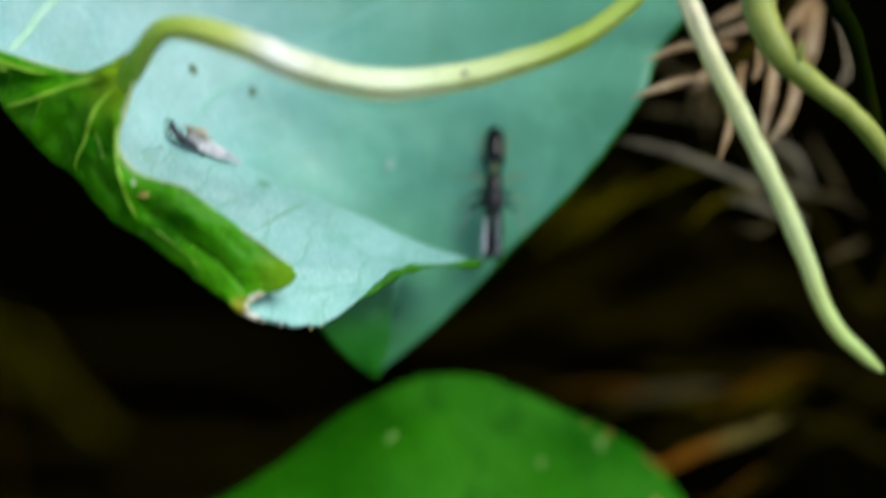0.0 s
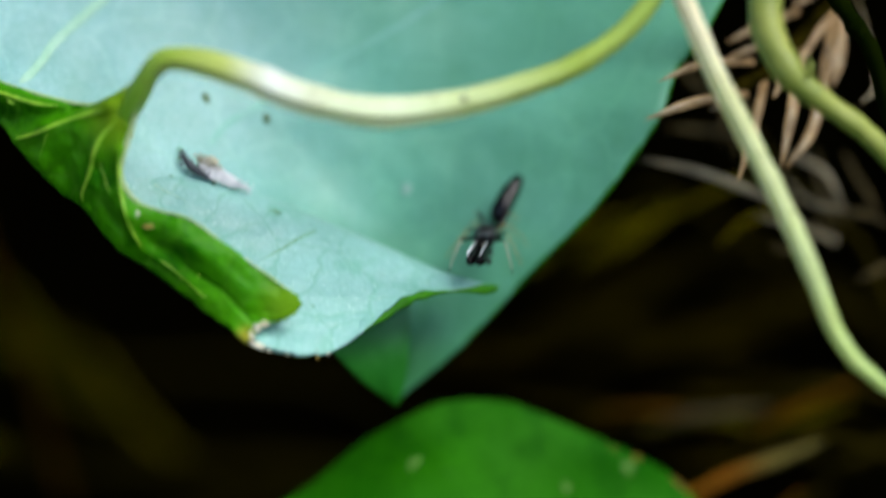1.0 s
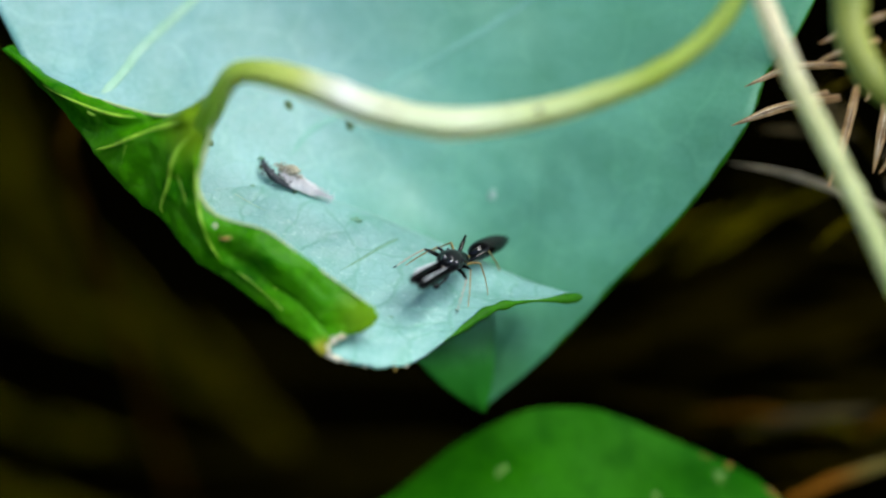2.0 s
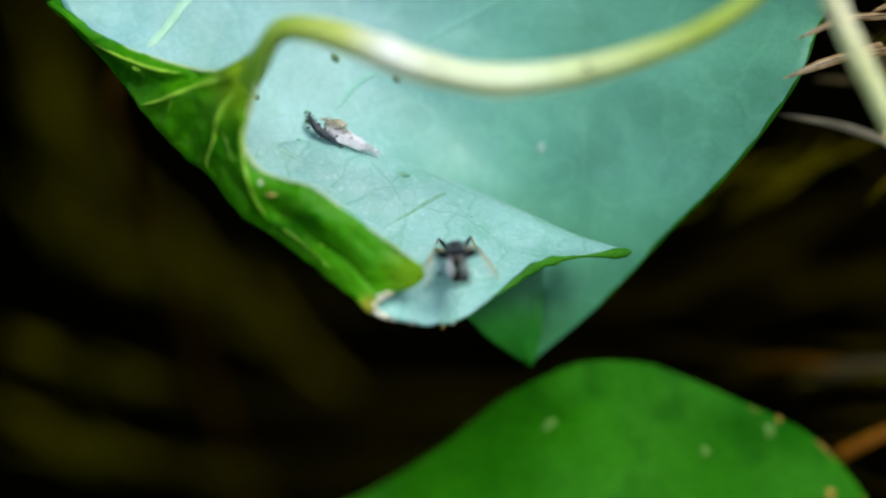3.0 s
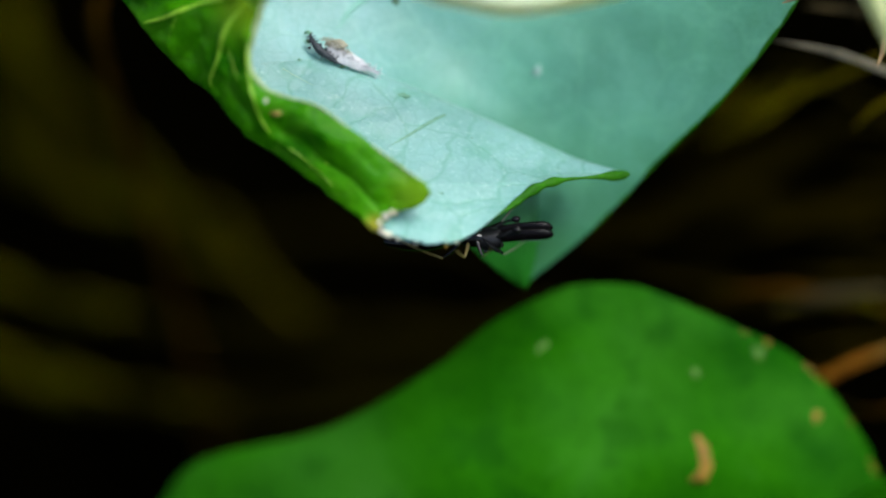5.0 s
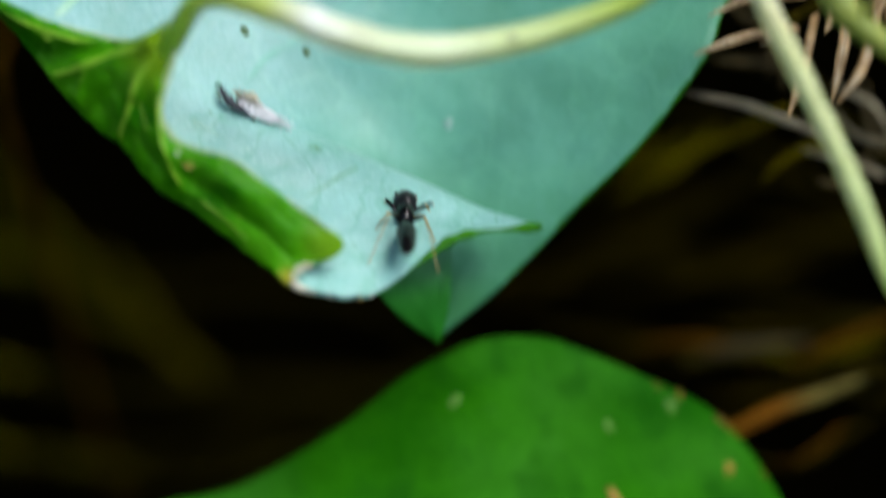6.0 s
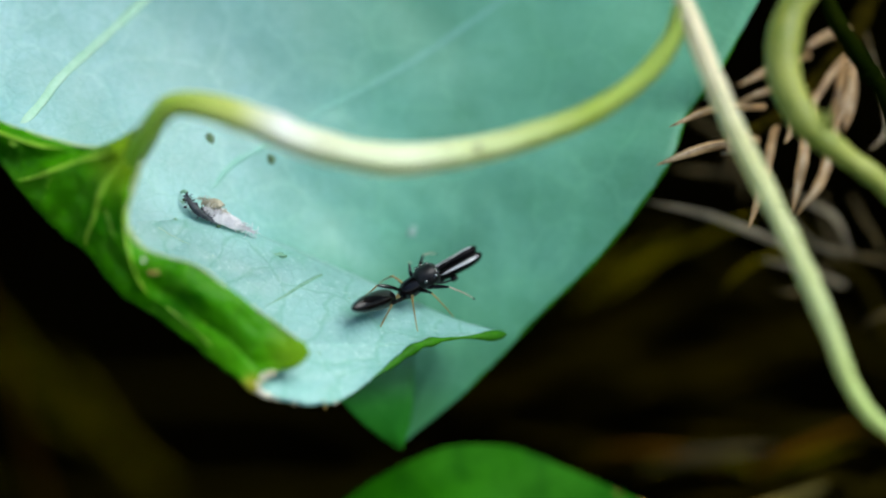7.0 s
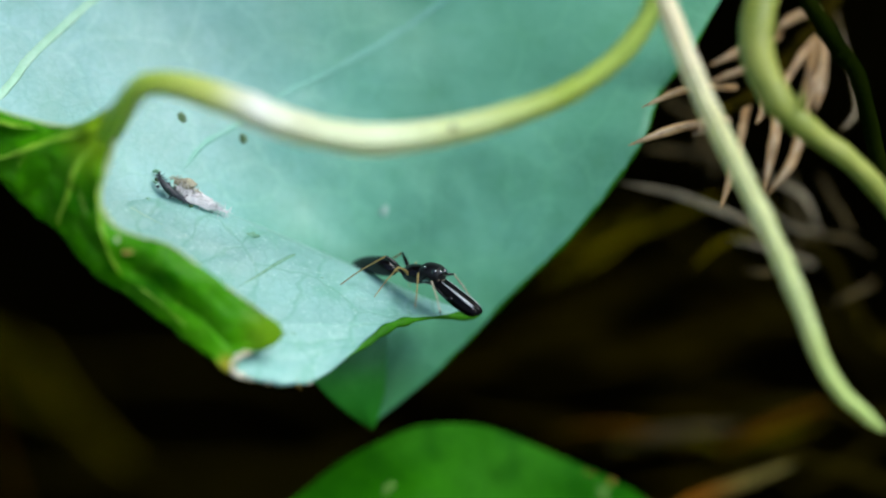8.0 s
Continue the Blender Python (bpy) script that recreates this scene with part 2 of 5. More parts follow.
fine_veins(UNDER, 170, (0.25, 0.62, 0.48), 0.30, 0.05, -0.15)
fine_veins(UNDER, 620, (0.10, 0.37, 0.26), 0.22, 0.07, 0.15)
specks(UNDER, 260, 0.55, 0.72, (0.10, 0.36, 0.24), 0.35)
fine_veins(FLAP_SKIN, 240, (0.12, 0.38, 0.24), 0.38, 0.035, 0.3)
fine_veins(FLAP_SKIN, 900, (0.14, 0.41, 0.30), 0.22, 0.07, 0.2)
specks(FLAP_SKIN, 420, 0.56, 0.70, (0.13, 0.40, 0.27), 0.45)
# Tiny glints of the wrinkles, put into the flap's colour as pale specks.
specks(FLAP_SKIN, 2600, 0.62, 0.70, (0.50, 0.72, 0.68), 0.3)
fine_veins(UPPER, 330, (0.11, 0.33, 0.02), 0.35, 0.05, 0.25)
specks(UPPER, 160, 0.50, 0.66, (0.085, 0.36, 0.003), 0.5)
specks(LOWLEAF, 55, 0.48, 0.66, (0.040, 0.20, 0.014), 0.55)
specks(LOWLEAF, 240, 0.54, 0.68, (0.004, 0.06, 0.002), 0.45)

STALK_GREEN = material("stalk_green", (0.15, 0.20, 0.022), (0.36, 0.385, 0.075), 0.45, 300, 3000, 0.15,
                       speck=(0.30, 0.22, 0.08), speck_scale=500, speck_share=0.6)
# Green made nearly black: shade and the view's dim edge put into the colour.
STALK_DARK = material("stalk_green_shaded", (0.003, 0.006, 0.0004), (0.009, 0.014, 0.001), 0.8, 300, 3000, 0.15, spec=0.0)
DULL_GREEN = material("dull_green_scuff", (0.145, 0.36, 0.21), (0.21, 0.46, 0.32), 0.5, 2500, 9000, 0.2)
DULL_SPOT = material("dull_leaf_fleck", (0.05, 0.16, 0.008), (0.10, 0.22, 0.016), 0.6, 2500, 9000, 0.3)
VEIN_BRIGHT = material("vein_bright_green", (0.28, 0.55, 0.36), (0.38, 0.64, 0.47), 0.5, 900, 5000, 0.1)
BROWN_SPOT = material("brown_leaf_spot", (0.15, 0.070, 0.003), (0.42, 0.24, 0.018), 0.6, 1500, 6000, 0.3)
WOUND = material("tan_orange_scar", (0.20, 0.11, 0.015), (0.42, 0.29, 0.06), 0.6, 1500, 6000, 0.3)
DARK_SPOT = material("dark_speck", (0.05, 0.11, 0.045), (0.14, 0.25, 0.11), 0.6, 2500, 9000, 0.4)
PALE_SPOT = material("pale_speck", (0.32, 0.50, 0.42), (0.42, 0.58, 0.50), 0.6, 2500, 9000, 0.3)
NEEDLE = material("dead_needle", (0.14, 0.078, 0.028), (0.56, 0.36, 0.17), 0.28, 900, 3000, 0.3, speck=(0.05, 0.025, 0.015), speck_scale=700, speck_share=0.7)
KEEL = material("pale_needle_keel", (0.30, 0.21, 0.11), (0.78, 0.66, 0.46), 0.30, 700, 3000, 0.3, speck=(0.20, 0.10, 0.05), speck_scale=600, speck_share=0.7)
NEEDLE_GREY = material("weathered_needle", (0.10, 0.083, 0.046), (0.42, 0.36, 0.235), 0.55, 300, 3000, 0.3)
NEEDLE_DULL = material("dull_brown_needle", (0.036, 0.027, 0.010), (0.125, 0.094, 0.037), 0.7, 500, 3000, 0.3, spec=0.2)
# Far darker than dead bark: the brush's deep shade is put into the colour.
TWIG = material("twig_bark_shaded", (0.005, 0.0040, 0.0003), (0.024, 0.0180, 0.0015), 0.85, 700, 3000, 0.5, spec=0.0)
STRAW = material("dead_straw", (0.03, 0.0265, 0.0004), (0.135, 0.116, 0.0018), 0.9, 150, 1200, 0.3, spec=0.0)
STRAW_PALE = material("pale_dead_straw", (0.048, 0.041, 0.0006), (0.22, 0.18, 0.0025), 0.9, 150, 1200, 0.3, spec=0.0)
# Rust darkened well below dry needles, with deep shade put into it.
RUST = material("rusty_needle_shaded", (0.003, 0.0025, 0.0001), (0.024, 0.0165, 0.0004), 0.9, 200, 1200, 0.3, spec=0.0)
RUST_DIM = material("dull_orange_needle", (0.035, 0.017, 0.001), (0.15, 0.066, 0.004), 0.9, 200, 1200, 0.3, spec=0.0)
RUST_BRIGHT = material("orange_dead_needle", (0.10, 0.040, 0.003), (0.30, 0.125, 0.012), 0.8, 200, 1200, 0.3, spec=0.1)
# Much blacker than humus: most of the deep shade is put into this colour.
SOIL = material("shade_dark_humus", (0.0005, 0.00042, 0.00008), (0.0017, 0.0014, 0.0002), 0.95, 60, 700, 0.8, spec=0.0, bump_size=0.002)
BLACK = material("black_shiny_cuticle", (0.002, 0.002, 0.002), (0.005, 0.004, 0.004), 0.06, 1500, 9000, 0.05, spec=0.34, bump_size=0.00003)
JAW_BLACK = material("black_jaw_cuticle", (0.002, 0.002, 0.003), (0.005, 0.004, 0.004), 0.26, 1500, 9000, 0.05, spec=0.10, bump_size=0.00002)
SATIN = material("black_hairy_cuticle", (0.003, 0.003, 0.004), (0.020, 0.021, 0.022), 0.32, 1500, 9000, 0.3, spec=0.22, bump_size=0.00004)
JAW_GLINT = material("white_jaw_glint", (0.52, 0.54, 0.57), (0.80, 0.81, 0.83), 0.4, 1500, 9000, 0.2)
PALE_LEG = material("pale_leg", (0.40, 0.34, 0.22), (0.62, 0.55, 0.42), 0.3, 1500, 9000, 0.1, 0.2)
AMBER = material("amber_leg", (0.22, 0.15, 0.035), (0.46, 0.36, 0.13), 0.3, 1500, 9000, 0.1, 0.2)
EYE = material("black_eye", (0.004, 0.004, 0.006), (0.01, 0.01, 0.012), 0.04, 1500, 9000, 0.0, spec=1.0, coat=1.0)
FUZZ = material("grey_white_fluff", (0.58, 0.57, 0.59), (0.85, 0.83, 0.85), 0.8, 1500, 6000, 0.5)
HUSK = material("tan_husk", (0.36, 0.33, 0.22), (0.52, 0.48, 0.36), 0.6, 1500, 6000, 0.4)


# ---- builders ----
def thing(name, label, category, at=(0, 0, 0), group="", kind=""):
    """An Empty in the leaf's axes at a place in millimetres: the root of a thing."""
    e = new(name)
    e.empty_display_size = 0.002
    e.matrix_world = LEAF @ Matrix.Translation(Vector(at) * MM)
    e["at"] = [float(v) for v in at]
    return tagged(e, label, category, group, kind)


def part(name, mesh, mat, parent, label="", smooth=True, thick=0.0):
    """Links (points in mm of the leaf's space, faces) as one mesh under a thing or part."""
    pts, faces = mesh
    root = parent
    while root.parent:
        root = root.parent
    off = Vector(root["at"]) if "at" in root.keys() else Vector((0, 0, 0))
    me = bpy.data.meshes.new(name)
    unit = SPIDER_UNIT if root.name.startswith("jumping_spider") else MM
    me.from_pydata([tuple((Vector(p) - off) * unit) for p in pts], [], faces)
    me.polygons.foreach_set("use_smooth", [smooth] * len(me.polygons))
    me.materials.append(mat)
    me.update()
    ob = new(name, me)
    ob.parent = parent
    if thick:
        s = ob.modifiers.new("thickness", "SOLIDIFY")
        s.thickness, s.offset = thick * MM, 0
    if label:
        tagged(ob, label)
    return ob


def spline(points, n):
    """n + 1 points of a Catmull-Rom curve through the given ones."""
    p = [Vector(q) for q in points]
    p = [2 * p[0] - p[1], *p, 2 * p[-1] - p[-2]]
    out = []
    for i in range(n + 1):
        x = i / n * (len(p) - 3)
        k = min(int(x), len(p) - 4)
        t = x - k
        a, b, c, d = p[k:k + 4]
        out.append(0.5 * (2 * b + (c - a) * t + (2 * a - 5 * b + 4 * c - d) * t * t + (3 * b - a - 3 * c + d) * t ** 3))
    return out


def loft(curves, ns, nr, rough=0.0, wave=0.15, seed=0):
    """A grid surface through several curves: rows of points."""
    lines = [spline(c, ns) for c in curves]
    cols = [spline([l[i] for l in lines], nr) for i in range(ns + 1)]
    grid = [[cols[i][j].copy() for i in range(ns + 1)] for j in range(nr + 1)]
    if rough:
        for row in grid:
            for q in row:
                q.z += rough * noise.noise(Vector((q.x * wave + seed, q.y * wave, seed)))
                q.z += 0.25 * rough * noise.noise(Vector((q.x * wave * 4, q.y * wave * 4, seed + 7)))
    return grid


def sheet(grid):
    w = len(grid[0])
    pts = [q for row in grid for q in row]
    faces = [(j * w + i, j * w + i + 1, (j + 1) * w + i + 1, (j + 1) * w + i)
             for j in range(len(grid) - 1) for i in range(w - 1)]
    return pts, faces


def tube(points, radii, n=40, sides=10, flat=1.0, wobble=0.0, ribs=0):
    """A round bar of changing radius along a curve, closed at both ends."""
    line = spline(points, n)
    rads = [q.x for q in spline([(r, 0, 0) for r in radii], n)]
    pts, faces = [], []
    side = Vector((0.13, 0.21, 0.97))
    for i, q in enumerate(line):
        d = (line[min(i + 1, n)] - line[max(i - 1, 0)]).normalized()
        a = d.cross(side).normalized() if abs(d.dot(side)) < 0.98 else d.orthogonal().normalized()
        b = a.cross(d).normalized()
        r = max(rads[i], 0.002)
        if wobble:
            r *= 1 + wobble * noise.noise(q * 0.8)
        for k in range(sides):
            t = 2 * math.pi * k / sides
            s = r * (1 + 0.11 * math.cos(ribs * t)) if ribs else r
            pts.append(q + s * (math.cos(t) * a + flat * math.sin(t) * b))
    for i in range(n):
        for k in range(sides):
            m = (k + 1) % sides
            faces.append((i * sides + k, i * sides + m, (i + 1) * sides + m, (i + 1) * sides + k))
    faces.append(tuple(range(sides - 1, -1, -1)))
    faces.append(tuple(n * sides + k for k in range(sides)))
    return pts, faces


def on(grid, x, y, lift=0.0):
    """The point of a grid surface at x, y: a plane fitted to the grid's points near there."""
    flat = np.array([(q.x, q.y, q.z) for row in grid for q in row])
    d = (flat[:, 0] - x) ** 2 + (flat[:, 1] - y) ** 2
    k = np.argpartition(d, 10)[:10]
    w = np.exp(-d[k] / (2 * d[k].max() + 1e-6) * 4)
    m = np.stack([np.ones(10), flat[k, 0] - x, flat[k, 1] - y], 1)
    fit = np.linalg.solve(m.T @ (m * w[:, None]) + 1e-5 * np.eye(3), m.T @ (w * flat[k, 2]))
    return Vector((x, y, float(fit[0]) + lift))


def vein(grid, xy, r0, r1, lift=0.05, n=24, flat=0.6):
    lo, hi = min(x for x, _ in xy) - 2, max(x for x, _ in xy) + 2
    part_grid = [[q for row in grid for q in row if lo < q.x < hi]]
    line = [on(part_grid, q.x, q.y, lift) for q in spline([(x, y, 0) for x, y in xy], n)]
    return tube(line, [r0 * 0.1, r0 * 0.55] + [r0 + (r1 - r0) * i / 6 for i in range(7)] + [r1 * 0.2], n * 2, 8, flat)


def blob(at, size, seed=0, rough=0.25, n=10):
    """A small uneven lump."""
    pts, faces = [], []
    for j in range(n + 1):
        a = math.pi * j / n
        for i in range(2 * n):
            b = math.pi * i / n
            d = Vector((math.sin(a) * math.cos(b), math.sin(a) * math.sin(b), math.cos(a)))
            r = 1 + rough * noise.noise(d * 2.2 + Vector((seed, seed * 3, 1)))
            pts.append(Vector(at) + Vector((d.x * size[0], d.y * size[1], d.z * size[2])) * r)
    m = 2 * n
    for j in range(n):
        for i in range(m):
            faces.append((j * m + i, j * m + (i + 1) % m, (j + 1) * m + (i + 1) % m, (j + 1) * m + i))
    return pts, faces


def local(x, y, z):
    """A place of the world, in millimetres, in the leaf's space."""
    q = LEAF.inverted() @ (Vector((x, y, z)) * MM)
    return q / MM


# ---- ground ----
def ground():
    n, pts, faces = 120, [], []
    for j in range(n + 1):
        for i in range(n + 1):
            u, v = 2 * i / n - 1, 2 * j / n - 1
            x, y = 0.25 * u + 60 * u ** 7, 0.25 + 0.3 * v + 60 * v ** 7
            fade = math.exp(-(x * x + y * y) / 0.5)
            z = fade * (0.006 * noise.noise((x * 18, y * 18, 0)) + 0.003 * noise.noise((x * 70, y * 70, 3))) - 0.006
            pts.append((x, y, z))
    w = n + 1
    for j in range(n):
        for i in range(n):
            faces.append((j * w + i, j * w + i + 1, (j + 1) * w + i + 1, (j + 1) * w + i))
    me = bpy.data.meshes.new("ground")
    me.from_pydata(pts, [], faces)
    me.polygons.foreach_set("use_smooth", [True] * len(faces))
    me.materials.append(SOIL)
    tagged(new("ground", me), "bare humus ground, deep shade put into its colour", "ground", kind="structure")


ground()


def litter():
    """Fine dead bits all over the soil."""
    rnd = random.Random(5)
    pts, faces = [], []
    for _ in range(900):
        x, y = rnd.uniform(-200, 160), rnd.uniform(20, 360)
        a, ln, w = rnd.uniform(0, math.pi), rnd.uniform(8, 30), rnd.uniform(0.6, 2.0)
        d, s = Vector((math.cos(a), math.sin(a), rnd.uniform(-0.1, 0.25))), Vector((-math.sin(a), math.cos(a), 0))
        b = len(pts)
        c = Vector((x, y, rnd.uniform(-3, 4)))
        for q, k in ((-0.5, 0.2), (-0.15, 1), (0.2, 0.9), (0.5, 0.1)):
            bend = Vector((0, 0, -3 * q * q))
            for e in (-1, 1):
                pts.append(tuple((c + d * ln * q + s * w * k * e * 0.5 + bend) * MM))
            pts.append(tuple((c + d * ln * q + Vector((0, 0, w * 0.5 * k)) + bend) * MM))
        for i in range(3):
            o, u = b + 3 * i, b + 3 * i + 3
            faces += [(o, u, u + 2, o + 2), (o + 2, u + 2, u + 1, o + 1), (o + 1, u + 1, u, o)]
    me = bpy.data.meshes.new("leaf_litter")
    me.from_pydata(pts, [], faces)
    # Near-black here too: the litter's colour holds the deep shade.
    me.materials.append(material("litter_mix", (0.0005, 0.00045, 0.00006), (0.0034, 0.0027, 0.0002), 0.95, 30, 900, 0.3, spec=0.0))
    tagged(new("leaf_litter", me), "fine dead brown needles scattered over soil, coloured darker for deep shade", "leaf litter", kind="stuff")


litter()


def shrub():
    """An unseen dark bush, added to overhang the ground behind the leaf, keep it in shade and close the place around.
    """
    rnd = random.Random(9)
    pts, faces = [], []
    for k in range(15000):
        if k < 7000:
            a, r = rnd.uniform(0, 6.283), math.sqrt(rnd.random())
            c = Vector((0.95 * r * math.cos(a), 0.73 + 0.75 * r * math.sin(a), 0))
            c.z = 0.215 + 0.05 * noise.noise((c.x * 5, c.y * 5, 2)) + rnd.uniform(0, 0.22) * (1.1 - r * r)
        else:
            a = rnd.uniform(0, 6.283)
            r = rnd.uniform(0.95, 1.35) + 0.12 * math.sin(3 * a) + 0.1 * math.sin(7 * a + 1)
            c = Vector((r * math.cos(a), 0.35 + r * math.sin(a), rnd.uniform(0.0, 0.75) ** 1.2 * (1 + 0.25 * math.sin(5 * a))))
        size = rnd.uniform(0.02, 0.06)
        turn = Euler((rnd.uniform(-0.7, 0.7), rnd.uniform(-0.7, 0.7), rnd.uniform(0, 6.3))).to_matrix()
        b = len(pts)
        for x, y, z in ((0, 0, 0), (0.35, 0.32, 0.06), (0.75, 0.26, 0.02), (1.1, 0, -0.10), (0.75, -0.26, 0.02), (0.35, -0.32, 0.06), (0.55, 0, -0.03)):
            pts.append(c + turn @ (Vector((x, y, z)) * size))
        faces += [(b + 6, b + i, b + (i + 1) % 6) for i in range(6)]
    me = bpy.data.meshes.new("shrub")
    me.from_pydata([tuple(p) for p in pts], [], faces)
    me.materials.append(material("unseen_shrub_foliage", (0.02, 0.05, 0.012), (0.05, 0.10, 0.02), 0.6, 8, 60, 0.2))
    tagged(new("shrub", me), "dense dark green shrub, unseen, added to shade the ground", "shrub", kind="stuff")


shrub()

# ---- the vine: stem, petiole and the big folded leaf ----
# The tip is made up: the stem ends where it darkens out of sight.
STEM = [(28.0, -11.5, 9.2), (27.3, -11.0, 9.3), (26.4, -10.2, 9.5), (25.1, -9.0, 9.7), (23.85, -6.95, 9.8), (22.75, -4.0, 9.9), (20.75, 0.75, 9.9), (18.6, 5.2, 9.6), (16.55, 9.5, 9.2),
        (14.6, 14.6, 8.6), (13.2, 18.8, 8.0), (12.4, 24.0, 7.0)]
BASE = tuple(local(90, 66, -8))
STEM_SKIN = STALK.copy()
STEM_SKIN.name = "stem_skin"
# Greener below; the cream top also has its glaring light put into the tint.
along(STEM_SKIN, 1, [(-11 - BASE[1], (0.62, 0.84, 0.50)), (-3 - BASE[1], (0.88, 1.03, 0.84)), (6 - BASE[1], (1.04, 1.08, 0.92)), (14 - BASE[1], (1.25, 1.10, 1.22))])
vine = thing("vine", "pale yellow-green vine with one folded leaf, pale underside outward", "vine", BASE)
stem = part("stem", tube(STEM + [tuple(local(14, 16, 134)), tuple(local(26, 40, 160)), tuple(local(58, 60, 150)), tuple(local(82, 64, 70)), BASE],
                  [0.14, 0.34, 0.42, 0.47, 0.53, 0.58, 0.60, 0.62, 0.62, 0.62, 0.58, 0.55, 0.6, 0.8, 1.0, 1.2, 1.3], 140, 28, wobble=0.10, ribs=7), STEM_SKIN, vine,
     "pale yellow-green ribbed stem, bent low down, with a made-up free tip")
for dx, r, lo, hi in ((-0.16, 0.045, 4, 11), (0.24, 0.035, 4, 10), (0.42, 0.03, 5, 9)):
    part("groove", tube([(x + dx, y + dx * 0.4, w + 0.64 * math.sqrt(1 - (1.08 * dx / 0.62) ** 2)) for x, y, w in STEM[lo:hi]], [0.01] + [r] * 3 + [0.01], 80, 6, 0.5, wobble=0.9), STALK_GREEN, stem, "darker green groove")
PETIOLE = [(-23.2, 4.4, 5.4), (-22.3, 5.8, 6.9), (-21.5, 7.1, 7.9), (-20.6, 8.3, 8.8), (-19.85, 9.3, 9.6), (-19.2, 10.0, 10.1), (-18.2, 10.4, 10.5), (-16.2, 10.15, 11.0), (-12.8, 9.05, 11.4),
           (-10.0, 7.9, 11.0), (-6.5, 7.05, 10.5), (-3.7, 6.9, 10.0), (0.6, 7.5, 9.5), (4.2, 8.5, 9.0), (7.8, 9.9, 8.5), (11.0, 12.1, 8.2),
           (13.0, 14.6, 8.2), (13.8, 17.0, 8.2)]
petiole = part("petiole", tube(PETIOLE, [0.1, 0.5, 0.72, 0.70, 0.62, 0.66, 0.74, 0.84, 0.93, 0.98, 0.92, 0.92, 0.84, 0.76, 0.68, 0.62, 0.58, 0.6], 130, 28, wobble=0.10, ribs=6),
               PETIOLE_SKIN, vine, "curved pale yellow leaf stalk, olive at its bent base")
# The whitish middle stop also puts the stalk's highlight into its colour.
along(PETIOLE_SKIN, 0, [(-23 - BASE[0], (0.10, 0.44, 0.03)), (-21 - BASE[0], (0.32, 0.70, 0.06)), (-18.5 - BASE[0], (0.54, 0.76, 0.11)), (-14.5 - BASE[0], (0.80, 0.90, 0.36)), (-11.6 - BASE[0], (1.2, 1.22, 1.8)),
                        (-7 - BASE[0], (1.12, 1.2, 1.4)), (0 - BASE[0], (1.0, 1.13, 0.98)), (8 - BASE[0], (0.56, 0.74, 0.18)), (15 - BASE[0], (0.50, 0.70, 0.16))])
part("scar", blob((0.6, 7.6, 10.2), (0.28, 0.2, 0.1), 3), TWIG, petiole, "small brown scar")

BLADE = loft([
    [(-5.8, -12.2, -8.2), (-5.5, -12.5, -8.3), (-5.2, -12.7, -8.4), (-4.9, -12.45, -8.4), (-4.5, -12.1, -8.3)],
    [(-9.6, -8.6, -6.0), (-7.5, -8.5, -6.2), (-5.0, -8.3, -7.6), (-3.0, -8.2, -7.6), (-0.2, -8.5, -7.8)],
    [(-15.2, -4.8, 3.0), (-11.0, -4.5, -3.0), (-5.0, -3.6, -7.0), (0.0, -3.2, -7.3), (4.9, -3.2, -6.6)],
    [(-22.6, 0.2, 3.8), (-18.0, 1.0, 0.7), (-8.0, 2.0, -6.5), (2.0, 2.2, -7.4), (9.5, 1.4, -5.5)],
    [(-29.2, 5.9, 3.0), (-22.0, 6.2, 0.0), (-12.0, 7.3, -5.5), (1.0, 7.6, -7.5), (13.75, 7.2, -4.5)],
    [(-32.6, 9.4, 2.6), (-24.5, 9.8, -1.0), (-13.0, 10.6, -5.75), (1.5, 11.0, -7.75), (15.2, 10.9, -5.2)],
    [(-36.0, 13.0, 2.2), (-27.0, 13.5, -2.0), (-14.0, 14.0, -6.0), (2.0, 14.5, -8.0), (17.7, 14.4, -4.7)],
    [(-39.0, 22.0, 0.0), (-28.0, 23.0, -5.0), (-14.0, 24.0, -8.0), (4.0, 24.5, -9.0), (21.5, 24.0, -6.0)],
    [(-30.0, 33.0, -6.0), (-22.0, 35.0, -9.0), (-10.0, 36.5, -11.0), (4.0, 36.0, -11.5), (15.0, 34.0, -9.0)],
], 80, 84, 0.35, 0.16, 2)
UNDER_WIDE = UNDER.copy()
UNDER_WIDE.name = "leaf_underside_greener_fold_shaded"
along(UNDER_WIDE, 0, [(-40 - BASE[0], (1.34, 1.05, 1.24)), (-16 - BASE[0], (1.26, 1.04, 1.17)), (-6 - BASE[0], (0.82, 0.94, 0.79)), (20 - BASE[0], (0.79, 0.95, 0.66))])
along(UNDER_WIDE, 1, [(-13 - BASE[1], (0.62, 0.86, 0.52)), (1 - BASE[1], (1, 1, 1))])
# Shade of the fold beside the tip, put into the colour as darker green.
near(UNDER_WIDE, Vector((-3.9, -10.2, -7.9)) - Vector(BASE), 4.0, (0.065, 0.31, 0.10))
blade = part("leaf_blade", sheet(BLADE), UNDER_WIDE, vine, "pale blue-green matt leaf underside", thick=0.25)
part("blade_margin", tube([row[-1] + Vector((0, 0, 0.02)) for row in BLADE[6:70:4]], [0.05, 0.12, 0.14, 0.13, 0.15, 0.13, 0.12, 0.14, 0.05], 120, 8, wobble=0.5), EDGE_GREEN, blade,
     "thin darker green leaf margin")
